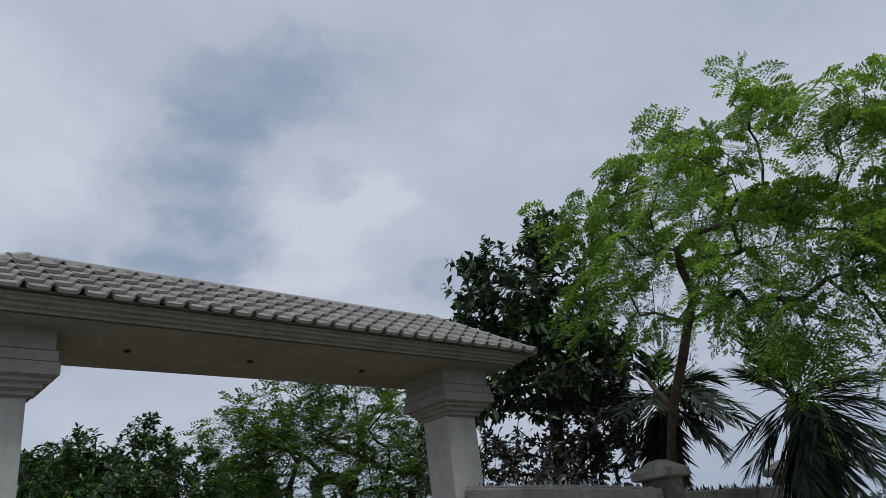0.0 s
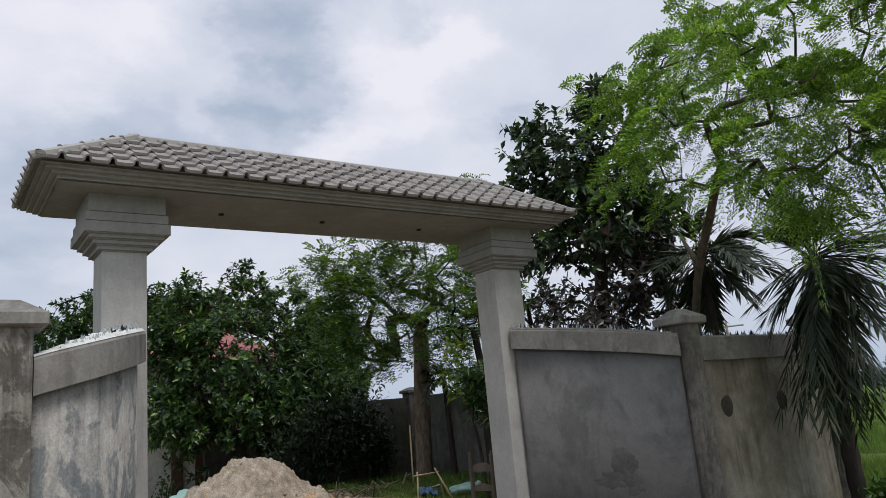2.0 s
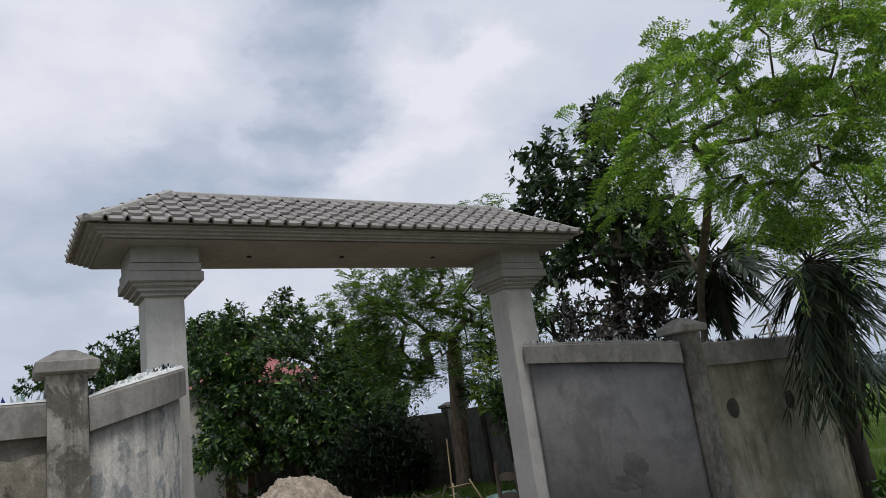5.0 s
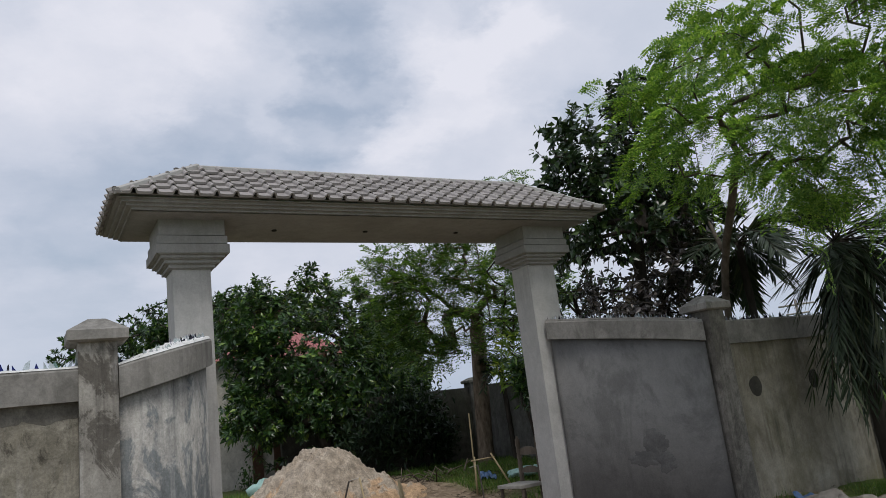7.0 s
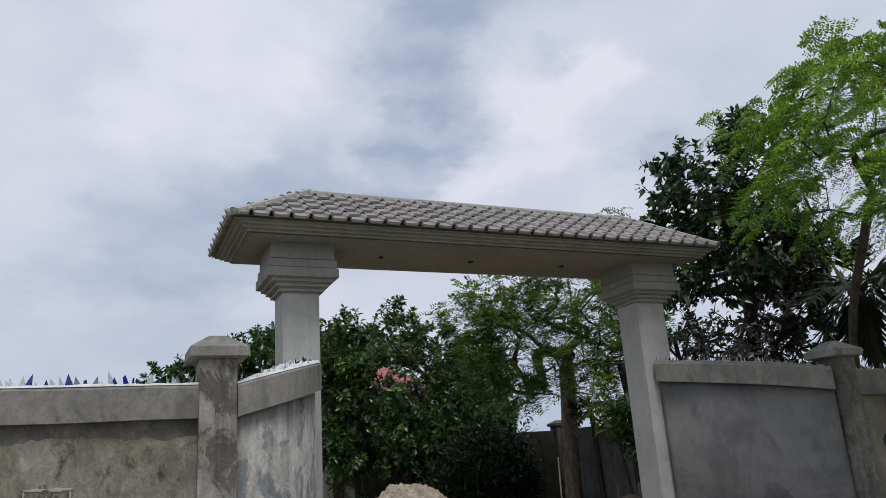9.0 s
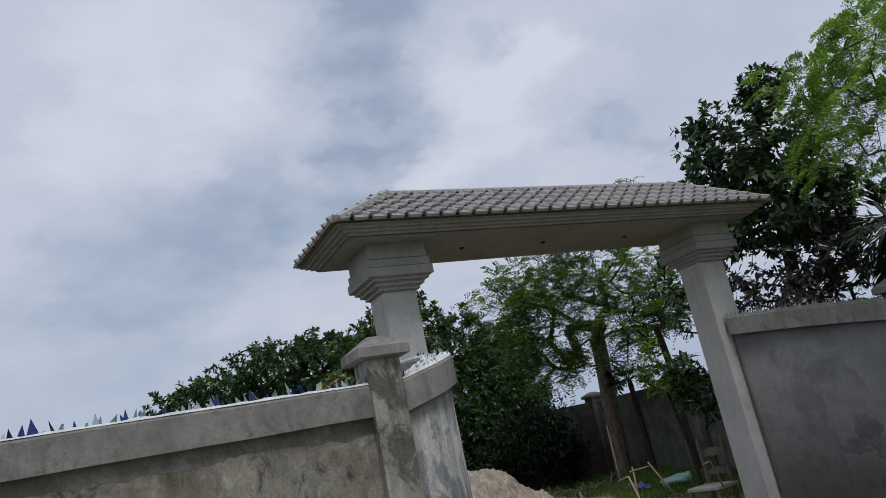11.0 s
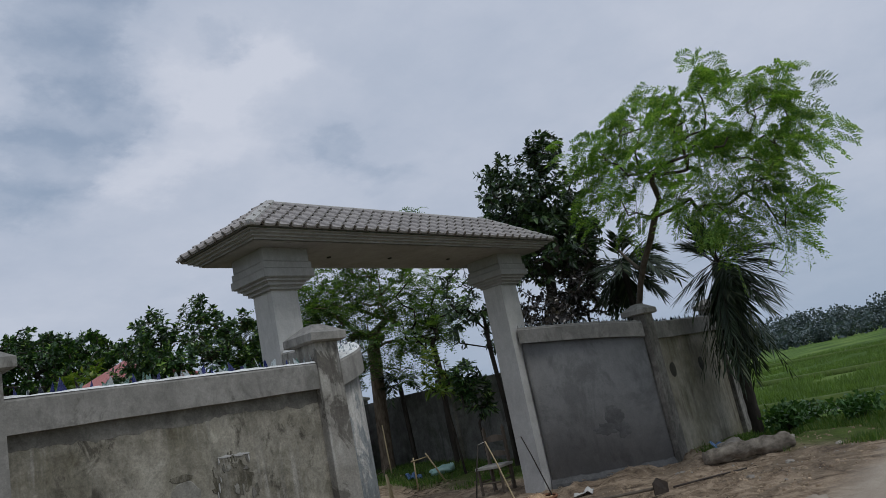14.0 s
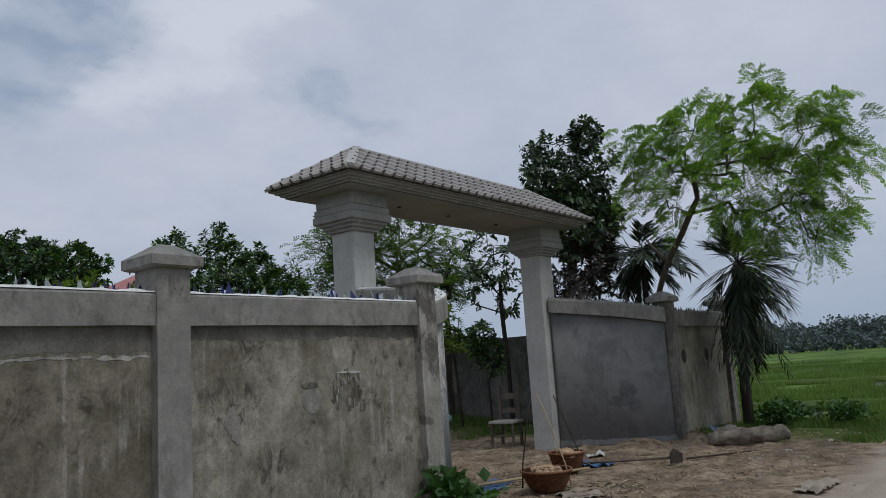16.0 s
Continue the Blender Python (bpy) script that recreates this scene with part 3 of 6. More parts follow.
    puddle = times(rng(puddle_n, 0.63, 0.66), times(field, map_range(nodes, lk, sep.outputs[0], 40.0, 46.0, 1.0, 0.0)))
    c = mix_col(nodes, lk, puddle, c, (0.09, 0.10, 0.07))
    lk.new(c, b.inputs["Base Color"])
    lk.new(map_range(nodes, lk, puddle, 0.0, 1.0, 0.95, 0.06), b.inputs["Roughness"])
    bump(nodes, lk, b, noise_node(nodes, lk, co, 14.0, 8, 0.75), 0.9, 0.045)
    near = np.arange(-12, 15.01, 0.13)
    far = np.array([20, 27, 36, 50, 70, 100, 150, 230, 350, 600, 1000, 2000, 3500.0])
    xs = np.concatenate((-12 - far[::-1] + 15, near, far))
    ny = np.arange(-7, 19.01, 0.13)
    ys = np.concatenate((-far[::-1] + 8, ny, far + 3))
    verts = [(x_, y_, ground_z(x_, y_)) for y_ in ys for x_ in xs]
    w = len(xs)
    faces = [(j * w + i, j * w + i + 1, (j + 1) * w + i + 1, (j + 1) * w + i) for j in range(len(ys) - 1) for i in range(w - 1)]
    data_part("ground", verts, faces, mat, None, "bare brown soil, dirt road, grass verge and rice fields", True, "structure")


make_ground()

# ---- boundary wall ----
WALL_Y, RIGHT_Y = 3.70, 3.86          # front of the coping, west and east of the gate
PIER_L, PIER_L2, PIER_R, PIER_R2 = 0.14, -2.875, 7.265, 10.2
TOP = 2.30
PEAK = 2.70


def wall_panel(parent, x0, x1, y, mat, name="panel", label=""):
    bm = bmesh.new()
    box(bm, x0, x1, y + 0.07, y + 0.23, -0.3, TOP - 0.24)
    return part(name, bm, mat, parent, label)


def wall_coping(parent, x0, x1, y, mat=None, top=TOP):
    bm = bmesh.new()
    n = max(4, int((x1 - x0) / 0.12))
    path = [(lerp(x0, x1, i / n), y + 0.15) for i in range(n + 1)]

    def sec(i):
        w = 0.007 * noise.noise((path[i][0] * 1.8, y, 1.0))
        u = 0.006 * noise.noise((path[i][0] * 2.3, y, 5.0))
        return [(0.15 + w, TOP - 0.25 + u), (0.152 + w, top - 0.02 + u), (0.135 + w, top + u), (-0.135, top + u), (-0.15, top - 0.02), (-0.15, TOP - 0.25)]

    return part("coping", sweep(bm, path, sec), mat or M_COPING, parent, "projecting cement coping", False)


def lime_strip(parent, x0, x1, y):
    bm = bmesh.new()
    n = max(4, int((x1 - x0) / 0.06))
    path = [(lerp(x0, x1, i / n), y + 0.15) for i in range(n + 1)]

    def sec(i):
        j = 0.018 * noise.noise((path[i][0] * 6, y, 3.0))
        h = 0.022 + 0.016 * noise.noise((path[i][0] * 8, y, 7.0))
        return [(0.145 + j * 0.3, TOP + 0.003), (0.13 + j, TOP + h), (-0.1, TOP + h + 0.01), (-0.12, TOP + 0.003)]

    return part("lime_bed", sweep(bm, path, sec), M_LIME, parent, "white lime mortar bed holding broken glass", False)


def pier(parent, cx, y, mat=M_PIER, label=""):
    bm = bmesh.new()
    stack(bm, cx, y + 0.14, [(0.142, 0.165, -0.3), (0.14, 0.162, 0.6), (0.14, 0.162, 2.50)])
    soften(bm, 0.014, 2)
    body = part("pier", bm, mat, parent, label or "stained square plaster pier")
    bm = bmesh.new()
    stack(bm, cx, y + 0.14, [(0.19, 0.20, 2.495), (0.22, 0.23, 2.51), (0.22, 0.23, 2.585), (0.065, 0.07, 2.69), (0.04, 0.045, 2.695)])
    soften(bm, 0.008, 2, 20)
    part("cap", bm, M_COPING, body, "low pyramid cement cap")
    return body


def shard_mesh(k):
    """One splinter of broken glass on its edge: a thin jagged plate."""
    rnd = random.Random(k)
    w, h, t = rnd.uniform(0.035, 0.085), rnd.uniform(0.04, 0.10), 0.004
    kind_ = rnd.random()
    if kind_ < 0.6:
        top = [(w * rnd.uniform(-0.2, 0.25), h)]
    elif kind_ < 0.85:
        top = [(w * 0.35, h * rnd.uniform(0.6, 1.0)), (-w * 0.2, h * rnd.uniform(0.3, 0.8))]
    else:
        top = [(w * 0.4, h), (w * 0.05, h * 0.45), (-w * 0.35, h * 0.85)]
    out = [(-w / 2, -0.02), (w / 2, -0.02)] + top
    bm = bmesh.new()
    front = [bm.verts.new((x_, -t / 2, z_)) for x_, z_ in out]
    back = [bm.verts.new((x_, t / 2, z_)) for x_, z_ in out]
    bm.faces.new(front); bm.faces.new(back[::-1])
    for i in range(len(out)):
        j = (i + 1) % len(out)
        bm.faces.new((front[j], front[i], back[i], back[j]))
    bmesh.ops.recalc_face_normals(bm, faces=bm.faces)
    me = bpy.data.meshes.new("glass_shard")
    bm.to_mesh(me)
    bm.free()
    return me


def shards(parent, spots, seed, mats, count_mats, size=1.0):
    """Broken glass set upright along spots of (x, y, z, heading)."""
    rnd = random.Random(seed)
    for x_, y_, z_, head in spots:
        me = SHARDS[(rnd.randrange(12), rnd.choices(range(len(mats)), count_mats)[0])]
        ob = new("glass_shard", me)
        ob.matrix_world = pose(x_, y_, z_, rnd.uniform(-18, 18), rnd.uniform(-22, 22), math.degrees(head) + rnd.uniform(-50, 50))
        ob.scale = [size * rnd.uniform(0.5, 1.0)] * 3
        ob.parent = parent


GLASSES = (M_GBLUE, M_GCLEAR, M_GGREEN, M_GDARK)
SHARDS = {}
for _k in range(12):
    for _m, _g in enumerate(GLASSES):
        SHARDS[(_k, _m)] = shard_mesh(_k)
        SHARDS[(_k, _m)].materials.append(_g)


def curve_path(right):
    pts = []
    for i in range(33):
        a = math.pi / 2 * i / 32
        if right:
            f = i / 32
            pts.append((lerp(PIER_R - 0.14 - 1.03 * f, PIER_R - 0.14 - 1.03 * math.sin(a), 0.5), lerp(lerp(RIGHT_Y + 0.14, 5.685, f), 5.685 - (5.685 - RIGHT_Y - 0.14) * math.cos(a), 0.5)))
        else:
            pts.append((PIER_L + 0.14 + 0.92 * math.sin(a), 5.685 - (5.685 - WALL_Y - 0.14) * math.cos(a)))
    return pts


def curve_top(i, right=False):
    s = i / 32
    if right:
        return lerp(2.37, PEAK, s)
    return PEAK - (PEAK - TOP) * (1 - s) ** 1.3


def curved_wall(parent, right, panel_mat):
    path = curve_path(right)
    sgn = -1 if right else 1
    bm = bmesh.new()
    sweep(bm, path, lambda i: [(0.08, -0.3), (0.08, curve_top(i, right) - 0.24), (-0.08, curve_top(i, right) - 0.24), (-0.08, -0.3)])
    part("curved_panel", bm, panel_mat, parent, "smooth dark grey fresh cement panel" if right else "peeling limewashed panel with grey patches", True)
    o = 0.15

    def sec(i):
        t = curve_top(i, right)
        w = 0.006 * noise.noise((path[i][0] * 3, path[i][1] * 3, 2.0))
        return [(o + w, t - 0.25), (o + w, t - 0.02), (o - 0.015, t), (-o + 0.015, t), (-o, t - 0.02), (-o, t - 0.25)]

    bm = bmesh.new()
    cop = part("curved_coping", sweep(bm, path, sec), M_COPING, parent, "curved coping sweeping up to the gate")
    bm = bmesh.new()
    sweep(bm, path, lambda i: [(0.14, curve_top(i, right) + 0.003), (0.12, curve_top(i, right) + 0.022 + 0.02 * noise.noise((i * 0.9, 1, 1))), (-0.12, curve_top(i, right) + 0.025 + 0.02 * noise.noise((i * 0.8, 4, 1))), (-0.13, curve_top(i, right) + 0.003)])
    part("lime_bed", bm, M_COPING if right else M_LIME, parent, "rough mortar bed holding broken glass")
    rnd = random.Random(5 + right)
    spots = []
    for i in range(1, 32):
        for _ in range(5 if right else 4):
            j = min(i + 1, 32)
            f = rnd.random()
            x_, y_ = lerp(path[i][0], path[j][0], f), lerp(path[i][1], path[j][1], f)
            spots.append((x_ + rnd.uniform(-0.1, 0.1), y_ + rnd.uniform(-0.1, 0.1), curve_top(i, right) + 0.02, rnd.uniform(0, 6)))
    return cop, spots


wall_west = thing("wall_west", "weathered plaster boundary wall with piers and broken glass on top", "boundary wall", kind="structure")
wall_east = thing("wall_east", "boundary wall curving to the gate, dark cement and mossy plaster", "boundary wall", kind="structure")
for x0, x1 in ((-9.5, PIER_L2 - 0.14), (PIER_L2 + 0.14, PIER_L - 0.14)):
    wall_panel(wall_west, x0, x1, WALL_Y, M_OLDER if x0 < -5 else M_OLD, label="stained plaster panel with patched holes")
    cop = wall_coping(wall_west, x0, x1, WALL_Y)
    lime_strip(wall_west, x0, x1, WALL_Y)
    _r = random.Random(int(x0 * 10))
    n_ = int((x1 - max(x0, -5.5)) * 19)
    spots = [(lerp(max(x0, -5.5), x1, (k + _r.random()) / n_), WALL_Y + _r.choice((0.05, 0.08, 0.12, 0.2)), TOP + 0.03, 0.0) for k in range(n_)]
    shards(cop, spots, int(x0 * 7), GLASSES, (5, 5, 3, 3))
pier(wall_west, PIER_L2, WALL_Y, M_COPING)
pier(wall_west, PIER_L, WALL_Y)
cop, spots = curved_wall(wall_west, False, M_PEEL)
shards(cop, spots, 3, GLASSES, (1, 9, 1, 2), 0.62)
pier(wall_east, PIER_R, RIGHT_Y, M_PIERD)
pier(wall_east, PIER_R2, RIGHT_Y, M_PIERD)
wall_panel(wall_east, PIER_R + 0.14, PIER_R2 - 0.14, RIGHT_Y, M_GREEN, label="mossy streaked plaster panel")
wall_coping(wall_east, PIER_R + 0.14, PIER_R2 - 0.14, RIGHT_Y, top=TOP + 0.05)
cop, spots = curved_wall(wall_east, True, M_FRESH)
_r = random.Random(8)
spots += [(_r.uniform(PIER_R + 0.15, PIER_R2 - 0.15), RIGHT_Y + _r.uniform(0.03, 0.25), TOP + 0.06, 0.0) for _ in range(120)]


def joined_shards(parent, spots, seed, mat):
    rnd = random.Random(seed)
    verts, faces = [], []
    for x_, y_, z_, head in spots:
        w, h, a = rnd.uniform(0.03, 0.06), rnd.uniform(0.03, 0.075), rnd.uniform(0, 3.1)
        dx, dy, lean = math.cos(a) * w / 2, math.sin(a) * w / 2, rnd.uniform(-0.02, 0.02)
        k = len(verts)
        verts += [(x_ - dx, y_ - dy, z_ - 0.02), (x_ + dx, y_ + dy, z_ - 0.02), (x_ + lean, y_ + lean, z_ + h), (x_ + lean + 0.004 * math.sin(a), y_ + lean - 0.004 * math.cos(a), z_ - 0.02)]
        faces += [(k, k + 1, k + 2), (k + 1, k + 3, k + 2), (k + 3, k, k + 2), (k, k + 3, k + 1)]
    data_part("glass_shards", verts, faces, mat, parent, "bristle of small broken glass", kind="stuff")


_path = curve_path(True)
bm = bmesh.new()
sweep(bm, _path, lambda i: [(-0.078, -0.1), (-0.17 - 0.03 * noise.noise((i * 0.7, 0, 0)), -0.1), (-0.15, 0.05), (-0.078, 0.13 + 0.04 * noise.noise((i * 0.5, 3, 0)))])
part("foot_fillet", bm, M_WET, wall_east, "rough cement fillet at the foot of the wall")
joined_shards(wall_east, spots[::2], 4, M_GDARK)
joined_shards(wall_east, spots[1::2], 5, M_GCLEAR)

# cement patches and damp spots on the panels


def blotch(parent, cx, cz, rx, rz, y, mat, seed, name="patch", label="", wob=1.0):
    """A trowelled patch, slightly proud of the wall face, with an uneven rim."""
    bm = bmesh.new()
    n = 40
    mid = bm.verts.new((cx, y - 0.006, cz))
    rim, foot = [], []
    for k in range(n):
        a = 2 * math.pi * k / n
        r = 1 + 0.35 * wob * noise.noise((math.cos(a) * 1.4 + seed, math.sin(a) * 1.4, seed)) + 0.2 * wob * noise.noise((math.cos(a) * 4 + seed, math.sin(a) * 4, seed))
        rim.append(bm.verts.new((cx + rx * r * math.cos(a) * 0.9, y - 0.005, cz + rz * r * math.sin(a) * 0.9)))
        foot.append(bm.verts.new((cx + rx * r * math.cos(a), y + 0.004, cz + rz * r * math.sin(a))))
    for k in range(n):
        j = (k + 1) % n
        bm.faces.new((mid, rim[k], rim[j]))
        bm.faces.new((rim[k], foot[k], foot[j], rim[j]))
    bmesh.ops.recalc_face_normals(bm, faces=bm.faces)
    return part(name, bm, mat, parent, label)


FACE = WALL_Y + 0.07


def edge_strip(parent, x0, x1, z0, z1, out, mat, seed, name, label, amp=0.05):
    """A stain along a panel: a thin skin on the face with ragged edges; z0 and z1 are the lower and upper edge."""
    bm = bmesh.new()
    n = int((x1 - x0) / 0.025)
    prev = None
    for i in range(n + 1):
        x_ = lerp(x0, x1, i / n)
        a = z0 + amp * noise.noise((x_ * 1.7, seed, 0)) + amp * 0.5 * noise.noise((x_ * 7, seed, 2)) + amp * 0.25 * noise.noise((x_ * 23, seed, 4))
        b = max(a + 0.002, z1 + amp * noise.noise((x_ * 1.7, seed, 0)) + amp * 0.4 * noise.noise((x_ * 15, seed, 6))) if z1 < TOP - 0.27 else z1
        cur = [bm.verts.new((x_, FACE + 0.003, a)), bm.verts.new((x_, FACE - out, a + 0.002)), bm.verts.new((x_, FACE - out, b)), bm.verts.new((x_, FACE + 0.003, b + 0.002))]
        if prev:
            for k in range(3):
                bm.faces.new((prev[k], cur[k], cur[k + 1], prev[k + 1]))
        prev = cur
    bmesh.ops.recalc_face_normals(bm, faces=bm.faces)
    part(name, bm, mat, parent, label)


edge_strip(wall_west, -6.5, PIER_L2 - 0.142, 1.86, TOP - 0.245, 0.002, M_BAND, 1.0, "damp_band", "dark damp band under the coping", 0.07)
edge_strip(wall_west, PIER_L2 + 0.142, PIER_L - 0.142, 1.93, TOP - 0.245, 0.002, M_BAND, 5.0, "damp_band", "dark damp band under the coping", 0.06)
edge_strip(wall_west, -4.6, PIER_L2 - 0.16, 1.815, 1.836, 0.0035, M_SALT, 1.0, "lime_line", "white bloom along the edge of the damp", 0.07)
blotch(wall_west, -2.30, 1.27, 0.085, 0.11, FACE, M_OLDPALE, 1.3, label="pale trowelled cement patch")
blotch(wall_west, -2.27, 1.14, 0.06, 0.05, FACE - 0.002, M_OLDPALE, 3.7, label="pale trowelled cement patch")
blotch(wall_west, -1.45, 1.37, 0.13, 0.12, FACE, M_PATCH, 2.1, label="round grey cement patch", wob=0.5)
blotch(wall_west, -1.47, 1.51, 0.1, 0.03, FACE - 0.001, M_SCRAPE, 8.2, "stain", "dark stain over the round patch")
blotch(wall_west, -0.98, 1.4, 0.17, 0.18, FACE + 0.003, M_SCRAPE, 9.4, "scraped_patch", "dark rough square where plaster was scraped off", 1.7)
_r = random.Random(17)
for k_, (px, pz, w_, h_) in enumerate(((-1.05, 1.608, 0.07, 0.01), (-0.93, 1.604, 0.06, 0.013), (-0.86, 1.602, 0.035, 0.008), (-0.838, 1.565, 0.007, 0.035), (-1.128, 1.58, 0.007, 0.022), (-1.15, 1.37, 0.006, 0.04), (-1.17, 1.31, 0.005, 0.03), (-1.13, 1.43, 0.004, 0.022))):
    blotch(wall_west, px, pz, w_, h_, FACE - 0.004, M_HIP, 6.0 + k_, "chalk_mark", "white scraped mark", 1.6)
for k_ in range(14):
    blotch(wall_west, _r.uniform(-1.2, -0.78), _r.uniform(1.2, 1.6), _r.uniform(0.008, 0.03), _r.uniform(0.012, 0.05), FACE - 0.003, (M_SCRAPE, M_BAND, M_SCRAPE, M_PATCH)[k_ % 4], 60.0 + k_, "stain", "dark algae stain on scraped plaster", 1.8)
blotch(wall_east, 7.84, 1.49, 0.13, 0.13, RIGHT_Y + 0.07, M_DAMP, 4.0, label="dark damp patch", wob=0.35)
blotch(wall_east, 9.02, 1.49, 0.11, 0.125, RIGHT_Y + 0.07, M_DAMP, 5.0, label="dark damp patch", wob=0.35)



def smudge(parent, i0, z, ri, rz, seed, mat):
    """A thin smear of wet cement lying on the curved panel, with an uneven rim."""
    path = curve_path(True)
    bm = bmesh.new()

    def on(i, z_, out):
        i = min(31.0, max(0.0, i))
        k = min(30, int(i))
        a, b = Vector(path[k]), Vector(path[k + 1])
        d = (b - a).normalized()
        p = a.lerp(b, i - k) + Vector((-d.y, d.x)) * (0.08 + out)
        return bm.verts.new((p.x, p.y, z_))

    n, prev = 36, [on(i0, z, 0.006)]
    for ring, (f, out) in enumerate(((0.4, 0.006), (0.8, 0.005), (1.0, -0.003))):
        cur = []
        for k in range(n):
            a = 2 * math.pi * k / n
            r = 1 + 0.6 * noise.noise((math.cos(a) * 1.3 + seed, math.sin(a) * 1.3, seed)) + 0.3 * noise.noise((math.cos(a) * 4, math.sin(a) * 4 + seed, seed))
            cur.append(on(i0 + ri * r * f * math.cos(a), z + rz * r * f * math.sin(a), out))
        for k in range(n):
            j = (k + 1) % n
            bm.faces.new((prev[0], cur[k], cur[j]) if ring == 0 else (prev[k], cur[k], cur[j], prev[j]))
        prev = cur
    bmesh.ops.recalc_face_normals(bm, faces=bm.faces)
    part("smudge", bm, mat, parent, "dark wet smear of cement", True)


smudge(wall_east, 14.0, 0.95, 2.6, 0.16, 1.0, M_WET)
smudge(wall_east, 16.0, 0.78, 3.2, 0.1, 2.0, M_WET)
smudge(wall_east, 12.5, 0.72, 2.0, 0.13, 3.0, M_WET)

# ---- gateway ----
COLS = (1.26, 6.085)
GATE_Y = 5.91
SLAB = (0.43, 6.84, 5.085, 6.73)     # outer edges of the roof slab
SLAB_Z, SOFFIT_Z, RIDGE_Z = 4.175, 4.05, 4.775
gate = thing("gateway", "grey cement gateway with two columns and a tiled hip roof", "gate", at=(3.64, GATE_Y, 0))
for cx in COLS:
    bm = bmesh.new()
    east = cx > 3
    stack(bm, cx - (0.02 if east else 0), GATE_Y, [(0.25, 0.225, -0.3), (0.23 if east else 0.205, 0.205, 0.25), (0.225 if east else 0.205, 0.205, 3.52)])
    soften(bm, 0.012, 2)
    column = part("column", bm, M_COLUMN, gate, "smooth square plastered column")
    bm = bmesh.new()
    rings = []
    z, h = 3.515, 0.205
    for k in range(3):
        h2 = h + 0.045
        rings += [(h2 - 0.03, h2 - 0.03, z), (h2 - 0.03, h2 - 0.03, z + 0.012), (h2, h2, z + 0.012), (h2, h2, z + 0.044)]
        z += 0.047
        h = h2
    rings += [(0.37, 0.37, z), (0.37, 0.37, z + 0.008), (0.39, 0.39, z + 0.008), (0.39, 0.39, 3.765), (0.362, 0.362, 3.768), (0.362, 0.362, 3.775), (0.372, 0.372, 3.776), (0.372, 0.372, 3.862), (0.335, 0.335, 3.865), (0.335, 0.335, 3.873), (0.352, 0.352, 3.874), (0.352, 0.352, SOFFIT_Z + 0.02)]
    stack(bm, cx, GATE_Y, rings)
    soften(bm, 0.003, 1)
    part("capital", bm, M_GATE_SHADED, column, "stepped square capital")
# slab with a stepped cornice under its edge
bm = bmesh.new()
cx, cy = (SLAB[0] + SLAB[1]) / 2, (SLAB[2] + SLAB[3]) / 2
hx, hy = (SLAB[1] - SLAB[0]) / 2, (SLAB[3] - SLAB[2]) / 2
rings = [(hx - 0.19, hy - 0.19, SOFFIT_Z - 0.001)]
for k in range(4):
    z = SOFFIT_Z + k * 0.029
    ins = 0.17 - k * 0.05
    rings += [(hx - ins - 0.045, hy - ins - 0.045, z), (hx - ins - 0.045, hy - ins - 0.045, z + 0.011), (hx - ins, hy - ins, z + 0.011), (hx - ins, hy - ins, z + 0.0275)]
rings[-1] = (hx - 0.02, hy - 0.02, SLAB_Z - 0.022)
rings[-2] = (hx - 0.02, hy - 0.02, rings[-2][2])
rings += [(hx - 0.055, hy - 0.055, SLAB_Z - 0.021), (hx - 0.055, hy - 0.055, SLAB_Z)]
stack(bm, cx, cy, rings)
soften(bm, 0.003, 1)
part("roof_slab", bm, M_GATE_SHADED, gate, "flat plastered soffit with stepped cornice")
for hxp in (2.30, 3.506, 4.87):
    bm = bmesh.new()
    bmesh.ops.create_cone(bm, cap_ends=True, segments=20, radius1=0.03, radius2=0.034, depth=0.03, matrix=pose(hxp, 5.94, SOFFIT_Z))
    part("lamp_hole", bm, M_DARK, gate, "dark round hole for a lamp")

# hip roof: a core under the tiles, then tile by tile
RUN_E = 0.96
R0, R1 = (SLAB[0] + RUN_E, cy, RIDGE_Z), (SLAB[1] - RUN_E, cy, RIDGE_Z)
bm = bmesh.new()
E = [bm.verts.new(p) for p in ((SLAB[0], SLAB[2], SLAB_Z + 0.004), (SLAB[1], SLAB[2], SLAB_Z + 0.004), (SLAB[1], SLAB[3], SLAB_Z + 0.004), (SLAB[0], SLAB[3], SLAB_Z + 0.004))]
T = [bm.verts.new(p) for p in (R0, R1)]
for f in ((E[0], E[1], T[1], T[0]), (E[2], E[3], T[0], T[1]), (E[3], E[0], T[0]), (E[1], E[2], T[1]), (E[3], E[2], E[1], E[0])):
    bm.faces.new(f)
roof = part("roof", bm, M_GATE_SHADED, gate, "hip roof of grey interlocking tiles")


